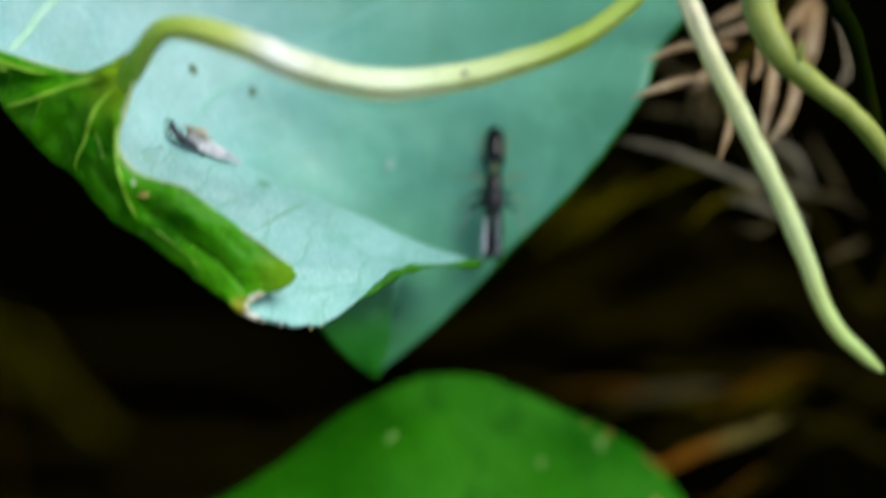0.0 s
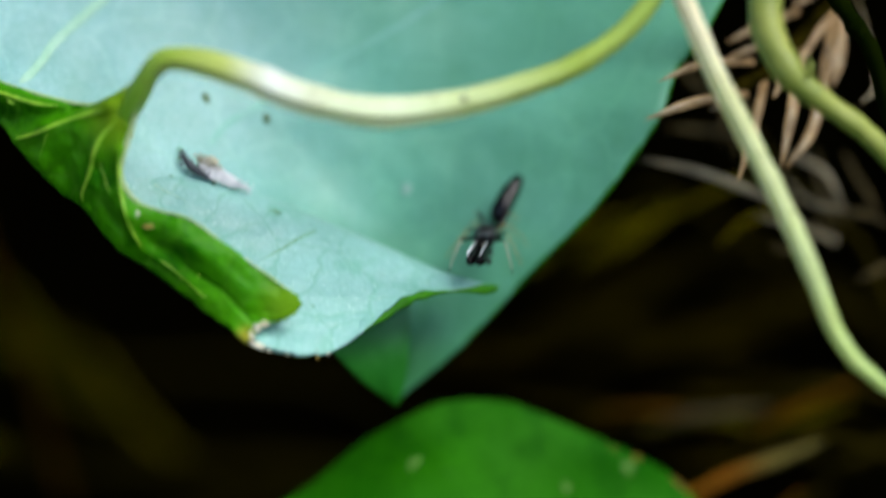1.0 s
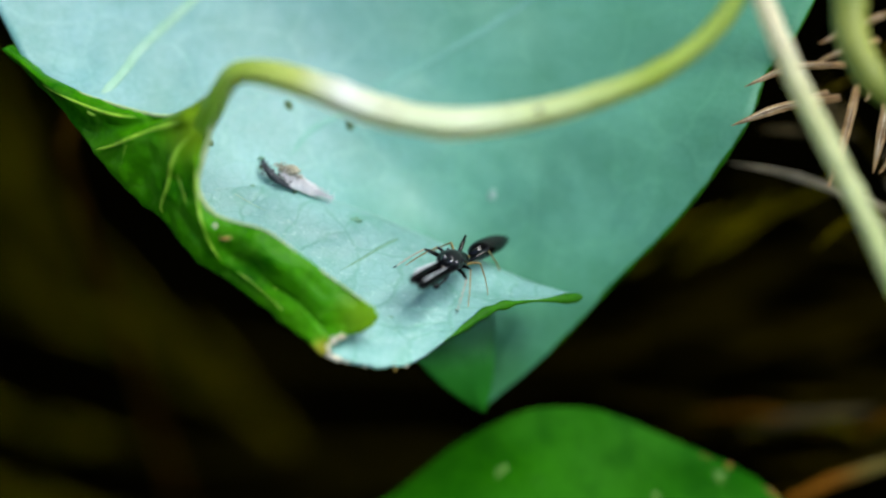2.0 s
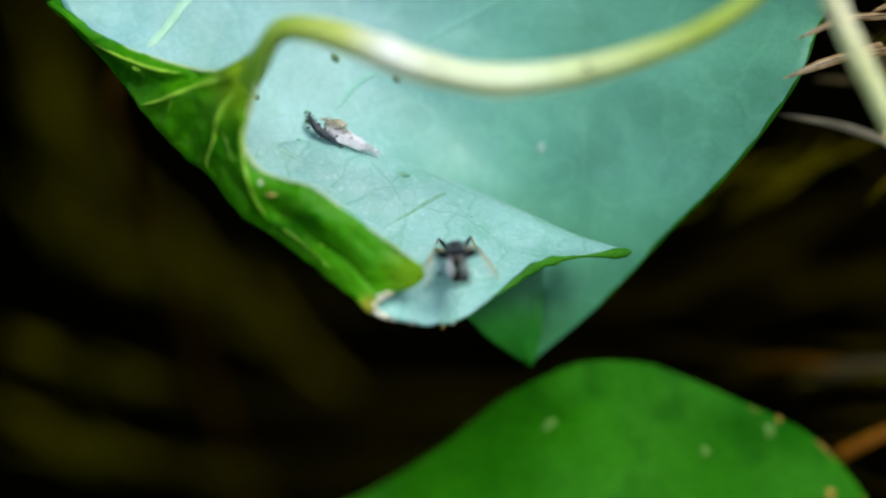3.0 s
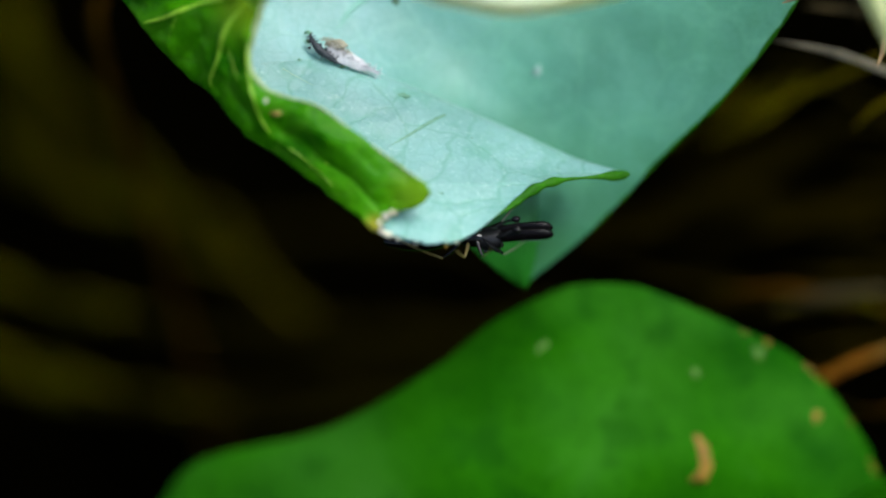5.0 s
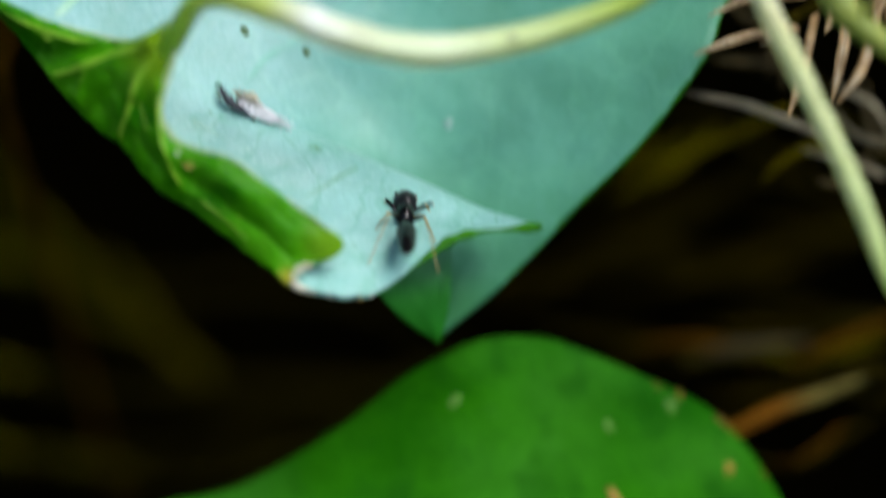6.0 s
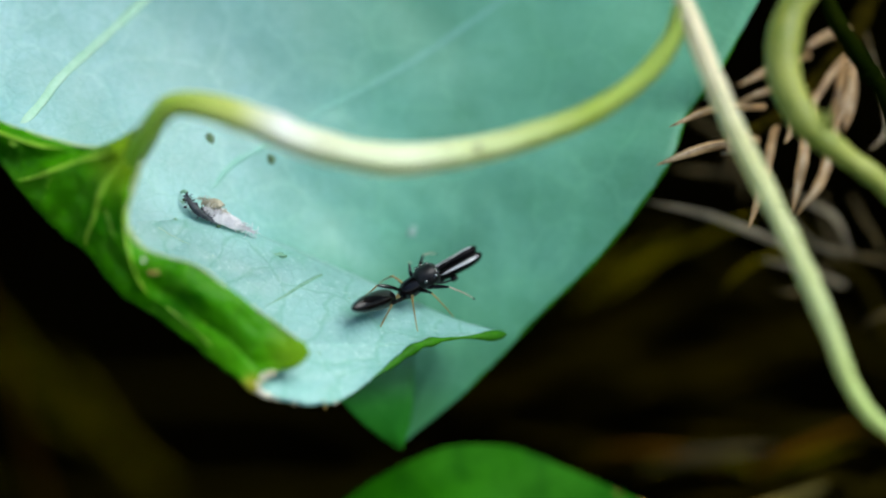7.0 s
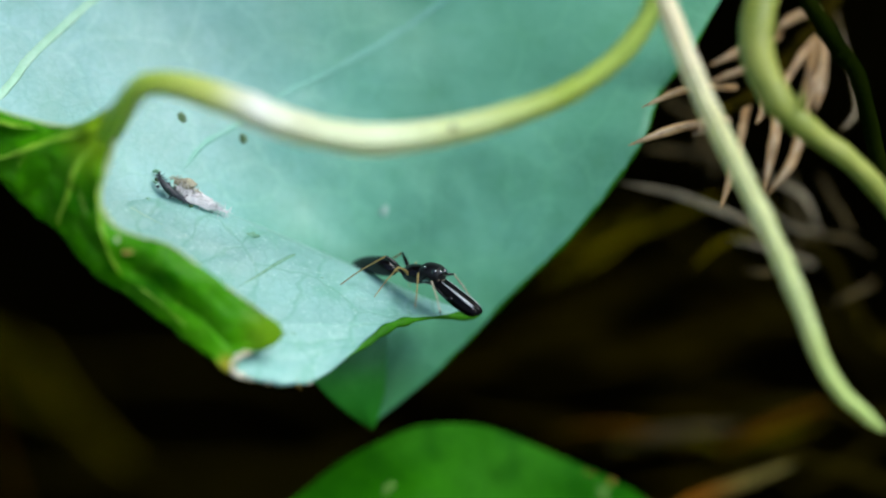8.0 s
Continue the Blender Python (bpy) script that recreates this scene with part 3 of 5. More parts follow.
for xy, r0, r1 in (([(-18.1, 5.3), (-17.6, 5.9), (-16.6, 7.3), (-13.9, 9.05), (-11.1, 10.9), (-7.0, 13.2), (-2.9, 15.7), (6, 22)], 0.26, 0.18),
                   ([(-30.5, 9.5), (-29.9, 10.2), (-29.0, 11.7), (-27.9, 13.5), (-23.2, 18.8), (-17, 26)], 0.36, 0.30),
                   ([(-12.2, 9.9), (-9, 8.5), (-4, 7.9), (2, 8.6)], 0.14, 0.05),
                   ([(-5.2, -12.2), (-4.9, -9), (-4.2, -5.5)], 0.22, 0.08)):
    part("vein", vein(BLADE, xy, r0, r1 * 1.2, 0.12, flat=0.2), VEIN_BRIGHT if xy[0][0] < -30 or xy[0][1] < -10 else VEIN_PALE, blade)

FLAP = loft([
    [(-24.4, 3.2, 0.0), (-18.2, 3.2, -2.2), (-13.4, 1.3, -4.4), (-8.4, -0.8, -5.2), (-4.2, -2.6, -5.2), (-1.2, -3.8, -5.0), (1.9, -4.46, -3.6)],
    [(-23.4, 1.9, 2.0), (-18.5, 2.9, -0.1), (-13.8, 1.7, -1.3), (-8.8, -0.35, -2.5), (-4.5, -2.15, -2.8), (-1.5, -3.42, -2.9), (1.9, -4.40, -2.9)],
    [(-23.0, 0.2, 4.0), (-17.0, -1.5, 3.0), (-12.5, -3.2, 2.2), (-8.0, -4.1, 1.2), (-4.8, -4.5, 0.1), (-2.3, -4.4, -1.0), (1.95, -4.48, -2.75)],
    [(-21.4, -1.0, 4.4), (-16.5, -4.6, 5.4), (-13.3, -7.9, 6.6), (-9.0, -8.75, 5.2), (-5.7, -6.7, 2.8), (-2.9, -4.95, 0.7), (2.0, -4.5, -2.8)],
], 140, 80, 0.22, 0.3, 11)
BLADE_AT = np.array([tuple(q) for row in BLADE for q in row])


def heights(xy):
    """Height of the blade at many places: a plane fitted to what lies near each of them."""
    out = []
    for x, y in xy:
        d = (BLADE_AT[:, 0] - x) ** 2 + (BLADE_AT[:, 1] - y) ** 2
        k = np.argpartition(d, 14)[:14]
        w = np.exp(-d[k] / 0.7)
        m = np.stack([np.ones(14), BLADE_AT[k, 0] - x, BLADE_AT[k, 1] - y], 1)
        fit = np.linalg.solve(m.T @ (m * w[:, None]) + 1e-6 * np.eye(3), m.T @ (w * BLADE_AT[k, 2]))
        out.append(fit[0])
    return out


def ridges(grid, lines):
    """Raises or sinks a grid along lines: (points, height, half width), millimetres."""
    for xy, height, width in lines:
        line = np.array([tuple(q)[:2] for q in spline([(x, y, 0) for x, y in xy], 40)])
        for row in grid:
            for q in row:
                d = ((line - (q.x, q.y)) ** 2).sum(1).min()
                if d < 6 * width * width:
                    q.z += height * math.exp(-d / (width * width))


# The flap leaves the blade without a step where it begins to turn over.
for j, row in enumerate(FLAP):
    turn_over = [q for q in row if q.x < -9.5]
    for q, z in zip(turn_over, heights([(q.x, q.y) for q in turn_over])):
        z += 0.02 - 0.16 * max(0.0, 1 - j / 6)
        h = max(0.0, 1 - abs(q.z - z) / 2.2)
        s = min(1.0, max(0.0, (-9.5 - q.x) / 3))
        q.z += s * (max(q.z, z) + 0.37 * h * h - q.z)
    for q in row:
        q.z += 0.05 * noise.noise(q * 0.9) + 0.03 * noise.noise(q * 2.9 + Vector((9, 4, 1)))
for j, row in enumerate(FLAP[-9:]):
    for q in row:
        if q.x < -7:
            k = (j / 8) ** 2 * min(1.0, (-7 - q.x) / 2)
            q.y += k * (0.22 * noise.noise(Vector((q.x * 1.3, 4, 0))) + 0.16 * noise.noise(Vector((q.x * 3.7, 9, 0))))
ridges(FLAP, (([(-13.6, -3.1), (-11.8, -1.8), (-10.9, -0.9), (-9.8, 0.2)], -0.09, 0.16), ([(-13.9, -2.8), (-12.1, -1.5), (-11.2, -0.6), (-10.1, 0.5)], 0.07, 0.2),
              ([(-22.3, 3.7), (-19.7, 2.1), (-16.8, 0.7), (-14.5, 0.1)], 0.08, 0.13), ([(-10.2, -4.9), (-7.7, -5.1), (-5.1, -5.0)], 0.07, 0.16),
              ([(-15.5, -1.2), (-13.2, -0.6), (-12.0, 0.3)], 0.10, 0.14), ([(-17.5, 0.2), (-15.8, -1.6), (-15.0, -3.0)], 0.10, 0.15), ([(-20.5, 1.0), (-18.0, 0.2)], 0.10, 0.12),
              ([(-9.4, -1.4), (-8.0, -3.0), (-7.6, -4.6)], 0.09, 0.14), ([(-12.6, -4.4), (-10.6, -3.6), (-9.6, -2.4)], 0.09, 0.14), ([(-12.2, -6.2), (-10.4, -6.9), (-8.2, -6.6)], 0.10, 0.18),
              ([(-6.6, -2.4), (-5.6, -3.4), (-3.8, -3.8)], 0.07, 0.14)))
flap = part("leaf_flap", sheet(FLAP), FLAP_SKIN, vine, "pale folded-over lower part of the leaf", thick=0.22)
for xy, r0, r1, mat in (([(-13.9, -2.7), (-12.3, -1.7), (-11.2, -0.95), (-9.8, -0.25)], 0.09, 0.16, DULL_GREEN),
                        ([(-22.0, 3.3), (-20.4, 4.1), (-19.4, 4.2)], 0.12, 0.06, VEIN_PALE),
                        ([(-22.3, 3.7), (-19.7, 2.1), (-16.8, 0.7)], 0.05, 0.04, VEIN_BRIGHT),
                        ([(-10.2, -4.9), (-7.7, -5.1), (-5.1, -5.0)], 0.04, 0.03, VEIN_PALE),
                        ([(-9.95, -0.4), (-10.3, -0.05), (-10.65, 0.15)], 0.09, 0.05, DULL_GREEN),
                        ([(-13.2, 0.95), (-12.5, 0.75), (-11.9, 0.35)], 0.03, 0.04, DULL_GREEN),
                        ([(-12.1, 0.55), (-11.4, 0.15), (-11.0, -0.25)], 0.02, 0.04, DULL_GREEN)):
    part("vein", vein(FLAP, xy, r0, r1, 0.14, flat=0.45), mat, flap)
edge = [q + Vector((0, -0.03, 0.12)) for q in FLAP[-1][88:141:4]]
part("curled_edge", tube(edge + [edge[-1] + Vector((0.5, 0.06, 0.02))],
                         [0.03, 0.10, 0.18, 0.26, 0.32, 0.36, 0.36, 0.32, 0.24, 0.18, 0.13, 0.13, 0.26, 0.36, 0.10], 90, 12, 0.7, wobble=0.6), EDGE_GREEN, flap, "thin dark green rolled edge")
part("dry_edge", tube([(-13.9, -7.85, 6.95), (-13.3, -8.05, 6.75), (-12.7, -8.2, 6.55), (-12.2, -8.2, 6.3), (-11.5, -8.45, 6.1), (-10.6, -8.6, 5.8), (-9.6, -8.7, 5.5)],
                      [0.04, 0.2, 0.16, 0.05, 0.13, 0.05, 0.03], 60, 8, 0.5, wobble=0.8), DRY, flap, "whitish dried leaf edge")
part("dry_tooth", tube([(-9.5, -8.5, 5.4), (-9.4, -8.8, 5.4), (-9.35, -9.15, 5.4)], [0.12, 0.10, 0.03], 8, 8), WOUND, flap, "tiny tan dried tooth")

for x, y, w in ((-12.95, -8.3, 6.6), (-12.45, -8.45, 6.5), (-11.3, -8.72, 6.15), (-10.9, -8.62, 5.95), (-8.7, -8.72, 5.1)):
    part("dry_tooth", blob((x, y, w), (0.13, 0.12, 0.08), x, 0.7, 8), DRY, flap, "tiny whitish dried tooth")

TIP = loft([[(-9.2, -8.9, -3.5), (-8.1, -10.4, -5.2), (-6.7, -11.7, -6.8), (-5.2, -12.75, -7.9)],
            [(-6.6, -7.2, -4.9), (-6.1, -9.0, -5.4), (-5.7, -10.8, -6.4), (-5.05, -12.8, -7.8)],
            [(-4.0, -5.6, -6.0), (-4.05, -8.0, -6.3), (-4.25, -10.4, -7.1), (-4.9, -12.7, -7.75)]], 30, 16, 0.2, 0.4, 41)
along(TIP_GREEN, 1, [(-12.5 - BASE[1], (0.6, 0.95, 0.30)), (-9.5 - BASE[1], (0.85, 1.0, 0.75)), (-6 - BASE[1], (1.7, 1.1, 2.9))])
tip = part("folded_tip", sheet(TIP), TIP_GREEN, vine, "green folded leaf tip", thick=0.2)
part("vein", vein(TIP, [(-4.7, -7.0), (-4.75, -9.6), (-5.0, -12.2)], 0.14, 0.06, 0.1), TIP_GREEN, tip)

RIM = [(-36.6, 12.9, 3.0), (-33.0, 10.7, 4.1), (-29.2, 9.1, 5.1), (-24.2, 7.9, 6.2), (-20.6, 9.1, 8.5), (-21.1, 6.4, 8.1), (-22.05, 3.3, 7.6),
       (-21.1, 1.5, 7.3), (-19.65, 0.85, 7.2), (-17.5, 0.2, 7.1), (-15.0, -1.65, 6.8), (-12.2, -3.7, 6.6), (-10.65, -4.8, 6.5)]
FOLD = [(-36.7, 12.9, 2.9), (-34.55, 11.0, 3.2), (-32.1, 8.4, 3.6), (-30.0, 5.8, 4.0), (-28.05, 3.55, 4.3), (-26.25, 1.9, 4.6), (-25.05, 1.25, 4.9),
        (-23.9, -0.3, 5.1), (-22.5, -1.7, 5.3), (-20.45, -3.0, 5.5), (-17.15, -5.45, 6.0), (-15.55, -6.65, 6.3), (-13.9, -7.9, 6.9)]


def between(share, lift, end):
    rows = [tuple(Vector(a).lerp(Vector(b), share) + Vector((0, 0, lift[0] if 0 < k < 7 else lift[1] if k >= 7 else 0.1))) for k, (a, b) in enumerate(zip(RIM, FOLD))]
    return rows[:-1] + [end]


CURL = loft([RIM, between(0.25, (0.5, 0.55), (-10.3, -5.45, 6.5)), between(0.5, (0.75, 0.52), (-11.2, -6.3, 6.55)), between(0.62, (0.75, 0.46), (-12.5, -6.75, 6.6)),
             between(0.85, (0.42, 0.42), (-13.2, -7.25, 6.9)), FOLD, [(x + 0.5, y + 0.5, w - 1.6) for x, y, w in FOLD]], 150, 60, 0.32, 0.3, 21)
CURL_VEINS = (([(-22.4, 7.5), (-24.15, 7.2), (-25.9, 6.8), (-28.05, 6.1), (-29.85, 5.8)], 0.17, 0.10), ([(-22.05, 6.6), (-23.1, 5.75), (-23.8, 4.5), (-24.25, 3.2), (-24.9, 2.05), (-24.9, 1.45)], 0.17, 0.10),
              ([(-22.0, 4.6), (-22.05, 3.5), (-22.0, 2.05), (-21.65, 0.6), (-21.25, -0.7), (-20.65, -1.8)], 0.13, 0.07), ([(-26.1, 7.85), (-28.15, 8.1), (-30.55, 8.9), (-32.2, 9.65), (-33.9, 10.6)], 0.12, 0.08),
              ([(-23.65, 4.3), (-23.15, 3.0), (-22.8, 1.9)], 0.07, 0.04), ([(-20.25, -2.0), (-18.35, -3.4), (-16.45, -5.15)], 0.05, 0.04), ([(-27.0, 6.5), (-27.6, 5.2), (-27.9, 4.4)], 0.05, 0.03))
ridges(CURL, [(xy, 0.30 if r0 > 0.1 else 0.12, 0.42) for xy, r0, r1 in CURL_VEINS])
ridges(CURL, (([(-23.4, 3.4), (-23.4, 1.6), (-22.4, 0.0)], -0.30, 0.55), ([(-25.4, 5.0), (-26.6, 4.0), (-27.4, 3.2)], -0.34, 0.7), ([(-25.4, 7.6), (-28.2, 7.1), (-30.6, 7.6)], -0.26, 0.5),
              ([(-19.2, -0.3), (-17.9, -1.0), (-16.4, -2.2), (-15.2, -3.2)], 0.10, 0.8), ([(-19.0, -1.1), (-17.5, -2.1), (-16.3, -3.0), (-14.8, -4.1), (-13.2, -5.2)], 0.22, 0.7),
              ([(-16.9, -3.6), (-15.6, -4.35), (-14.4, -5.65), (-13.6, -6.7)], -0.13, 0.2), ([(-14.2, -3.4), (-13.2, -4.6), (-12.6, -5.8)], -0.16, 0.4)))
for row in CURL:
    for q in row:
        q.z += 0.24 * noise.noise(q * 0.5 + Vector((3, 8, 2))) + 0.08 * noise.noise(q * 1.5)
        q.y += 0.10 * noise.noise(q * 0.5 + Vector((13, 1, 5)))
for j, row in enumerate(CURL):
    low_side = max(0.0, j / 60 - 0.45)
    for q in row:
        bulge = low_side * 0.35 * noise.noise(Vector((q.x * 1.1, 8, 3)))
        q.x += bulge
        q.y += bulge
        if q.x > -14:
            q.x += (0.16 * noise.noise(Vector((q.y * 2.6, 5, 1))) + 0.12 * noise.noise(Vector((q.y * 6.1, 2, 7)))) * min(1.0, q.x + 14)
CURL_SKIN = UPPER.copy()
CURL_SKIN.name = "leaf_upper_side_yellow_at_stalk"
near(CURL_SKIN, Vector((-21.4, 7.6, 7.9)) - Vector(BASE), 4.4, (0.21, 0.38, 0.010))
near(CURL_SKIN, Vector((-10.9, -5.4, 6.5)) - Vector(BASE), 3.0, (0.15, 0.34, 0.008))
near(CURL_SKIN, Vector((-13.9, -7.7, 6.9)) - Vector(BASE), 1.3, (0.34, 0.33, 0.03))
curl = part("curled_margin", sheet(CURL), CURL_SKIN, vine, "dark green glossy upper side, rolled forward", thick=0.2)
part("margin_line", tube([(x, y, w + 0.12) for x, y, w in RIM], [0.04, 0.06, 0.10, 0.12, 0.10, 0.19, 0.22, 0.14, 0.08, 0.07, 0.06, 0.06, 0.04], 110, 8), MARGIN, curl,
     "pale yellowish leaf margin")
for xy, r0, r1 in CURL_VEINS:
    part("vein", vein(CURL[:48], xy, r0 * 0.95, r1 * 1.1, 0.10, flat=0.6), VEIN_GREEN, curl)
hole = part("brown_wound", blob(on(CURL, -20.3, -0.15, 0.085), (0.36, 0.20, 0.05), 4, 0.8), WOUND, curl, "tan-orange wound")
part("dry_bit", blob(on(CURL, -20.9, 0.6, 0.12), (0.13, 0.2, 0.06), 6), DRY, hole)
for x, y, sx in ((-29.65, 8.3, 0.42), (-17.05, -3.45, 0.26), (-18.4, -3.4, 0.16)):
    part("pale_spot", blob(on(CURL, x, y, 0.02), (sx, sx * 0.6, 0.06), x), VEIN_GREEN, curl)
for x, y, w, sx, sy, k in ((-12.75, -6.72, 6.85, 0.30, 0.16, 3), (-13.2, -6.95, 6.98, 0.24, 0.26, 8), (-13.55, -7.5, 7.04, 0.16, 0.30, 12)):
    part("dry_end", blob((x, y, w), (sx, sy, 0.09), k, 0.9, 12), DRY, curl, "whitish torn end")
for x, y, sx, sy in ((-18.1, 9.05, 0.36, 0.42), (-14.0, 7.7, 0.32, 0.38), (-22.9, 6.3, 0.24, 0.26)):
    part("dark_spot", blob(on(BLADE, x, y, 0.16), (sx, sy, 0.13), x, 0.35), DARK_SPOT, blade, "small dark green fleck")
part("pale_spot", blob(on(BLADE, -4.2, 2.75, 0.14), (0.30, 0.38, 0.03), 5, 0.6), PALE_SPOT, blade, "pale fleck")
for x, y, sx, sy in ((-13.2, 0.9, 0.6, 0.2), (-9.3, -0.4, 0.35, 0.16), (-19.9, 3.3, 0.16, 0.16), (-10.0, -5.6, 0.25, 0.09), (-8.3, -2.0, 0.16, 0.08)):
    part("green_spot", blob(on(FLAP, x, y, 0.12), (sx, sy, 0.04), x, 0.8), DULL_GREEN, flap, "dull green scuffed fleck")

# ---- remains of an insect on the leaf ----
remains = thing("insect_remains", "dead dark insect husk with pale fluff, stuck on the leaf", "dead insect", (-17.6, 3.7, 0.1))
rnd = random.Random(3)
SLATE = material("slate_dark_chitin", (0.012, 0.017, 0.024), (0.055, 0.068, 0.085), 0.5, 1500, 9000, 0.4)


def hairs(line, count, length, radius, seed):
    """Many fine hairs that stand out of a line, in one mesh."""
    rnd = random.Random(seed)
    pts, faces = [], []
    for _ in range(count):
        k = rnd.uniform(0, len(line) - 1.001)
        a = Vector(line[int(k)]).lerp(Vector(line[int(k) + 1]), k - int(k))
        way = Vector((rnd.gauss(0, 1), rnd.gauss(0, 1), rnd.uniform(-0.1, 1))).normalized() * length * rnd.uniform(0.5, 1.2)
        bend = a + way * 0.6 + Vector((rnd.uniform(-1, 1), rnd.uniform(-1, 1), 0)) * length * 0.2
        p, f = tube([a, bend, a + way], [radius, radius * 0.8, radius * 0.3], 4, 4)
        faces += [tuple(i + len(pts) for i in q) for q in f]
        pts += p
    return pts, faces


BODY = [(-19.25, 5.05, 0.30), (-18.85, 4.4, 0.42), (-18.3, 3.85, 0.40), (-17.5, 3.3, 0.18), (-16.9, 2.95, -0.05)]
DOWN = [(-18.0, 4.15, 0.15), (-17.1, 3.7, 0.0), (-15.9, 3.05, -0.35), (-14.7, 2.5, -0.8)]
part("body", tube(BODY, [0.10, 0.26, 0.22, 0.15, 0.05], 60, 12, 0.7, wobble=0.9), SLATE, remains, "slate-dark shrivelled body")
part("fringe", hairs(BODY[:4], 70, 0.48, 0.04, 5), SLATE, remains, "short dark bristles")
husk = part("husk", blob((-17.5, 4.4, 0.08), (0.62, 0.30, 0.07), 19, 0.9, 14), HUSK, remains, "tan dry husk")
part("fuzz", hairs([(-18.3, 4.8, 0.1), (-17.4, 4.4, 0.12), (-16.6, 3.9, -0.1)], 110, 0.42, 0.022, 18), HUSK, husk, "tan frayed fibres")
fluff = part("fluff", tube(DOWN, [0.26, 0.50, 0.44, 0.10], 60, 14, 0.22, wobble=1.0), FUZZ, remains, "greyish white fluff")
part("fuzz", hairs(DOWN, 170, 0.6, 0.024, 8), FUZZ, fluff, "fine white fibres")
for k in range(14):
    s = k / 13
    part("crumb", blob((-19.2 + 2.2 * s + rnd.uniform(-0.25, 0.25), 4.7 - 1.7 * s + rnd.uniform(-0.35, 0.3), 0.25 - 0.35 * s + rnd.uniform(-0.1, 0.15)), (rnd.uniform(0.08, 0.2), rnd.uniform(0.06, 0.15), 0.09), k, 0.9, 8),
         SLATE if k % 3 else DARK_SPOT, remains)
for k in range(5):
    part("crumb", blob((-19.8 + rnd.uniform(-0.5, 0.5), 4.9 + rnd.uniform(-0.5, 0.4), -0.2 + rnd.uniform(-0.05, 0.1)), (rnd.uniform(0.12, 0.26), rnd.uniform(0.1, 0.2), 0.03), k + 30, 0.8, 8), DULL_GREEN, remains)

# ---- second stem ----
other = thing("plant_stem", "curved olive-green plant stem arching down to the ground", "plant stem", (28.7, 3.0, 6.0))
part("stalk", tube([(25.4, 27.0, 4.0), (22.6, 19.4, 7.0), (20.5, 16.0, 7.5), (20.1, 12.4, 8.0), (21.6, 9.2, 8.0), (23.9, 7.3, 7.5), (26.4, 5.5, 7.0), (28.9, 2.9, 6.0),
                    (33.5, -3, 3), (42, -14, -4), tuple(local(70, 36, 30)), tuple(local(80, 48, -8))],
                   [0.5, 0.8, 1.05, 1.1, 0.95, 0.76, 0.7, 0.64, 0.6, 0.8, 0.9, 1.0], 100, 14, wobble=0.12), STALK_GREEN, other)
part("bud", tube([(22.5, 8.7, 8.4), (22.75, 9.4, 8.8), (22.75, 10.1, 8.9)], [0.26, 0.22, 0.05], 8, 8), STALK_GREEN, other, "small green bud")

dim = thing("plant_stem", "thin green plant stem leaning behind the olive one, shade put into its colour", "plant stem", (33, -1, -8))
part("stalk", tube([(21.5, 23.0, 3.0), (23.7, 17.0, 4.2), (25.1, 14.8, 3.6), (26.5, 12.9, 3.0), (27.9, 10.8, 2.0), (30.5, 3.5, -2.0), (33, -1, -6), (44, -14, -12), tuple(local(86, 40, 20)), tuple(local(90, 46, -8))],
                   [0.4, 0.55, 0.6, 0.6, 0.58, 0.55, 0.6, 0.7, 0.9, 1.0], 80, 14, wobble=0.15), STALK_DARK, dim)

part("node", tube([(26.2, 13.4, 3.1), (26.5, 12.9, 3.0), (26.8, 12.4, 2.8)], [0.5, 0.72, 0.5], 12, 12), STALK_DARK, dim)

# ---- the low leaf ----
LOW = loft([
    [(-34.3, -31.2, -14.0), (-20.2, -33.2, -12.0), (-6.1, -34.2, -10.5), (8.0, -34.0, -12.4), (21.9, -32.8, -15.9)],
    [(-30.2, -26.6, -13.0), (-17.2, -27.2, -10.5), (-5.1, -27.7, -9.0), (8.0, -27.4, -10.9), (20.8, -27.1, -15.3)],
    [(-20.7, -24.1, -12.0), (-11.6, -22.9, -10.3), (-2.1, -22.4, -9.2), (8.0, -21.9, -11.0), (18.2, -22.3, -14.0)],
    [(-12.9, -19.7, -11.2), (-7.1, -18.6, -10.0), (-0.6, -17.9, -9.6), (6.5, -17.8, -11.0), (14.6, -18.3, -13.1)],
    [(-7.7, -15.7, -10.6), (-3.9, -15.1, -9.8), (0.5, -14.8, -9.9), (5.0, -15.1, -10.8), (9.7, -15.8, -12.2)],
    [(-3.3, -13.3, -10.3), (-1.5, -12.8, -10.3), (0.6, -12.7, -10.4), (2.8, -12.9, -10.8), (5.0, -13.6, -11.2)],
], 60, 60, 0.5, 0.14, 31)
low = thing("low_leaf", "dark green oval leaf, blotched, on its own stalk", "leaf", (-4, -36, -12))
low_blade = part("leaf_blade", sheet(LOW), LOWLEAF, low, thick=0.3)
part("leaf_stalk", tube([(-6, -33.5, -10.2), (-7, -37, -12), tuple(local(-8, -6, 24)), tuple(local(-8, 0, -8))], [0.7, 0.7, 0.9, 1.1], 40, 10), STALK_GREEN, low)
for xy, r0, r1 in (([(-5.5, -33.8), (-3.0, -27), (-1.0, -20), (0.6, -13.2)], 0.3, 0.08), ([(-3.4, -28), (3, -24.5), (8, -20)], 0.14, 0.05),
                   ([(-3.4, -28), (-10, -25.5), (-15, -23)], 0.14, 0.05), ([(-2, -23), (3, -20), (6.5, -17)], 0.12, 0.05)):
    part("vein", vein(LOW, xy, r0, r1, 0.02), LOWLEAF, low_blade)
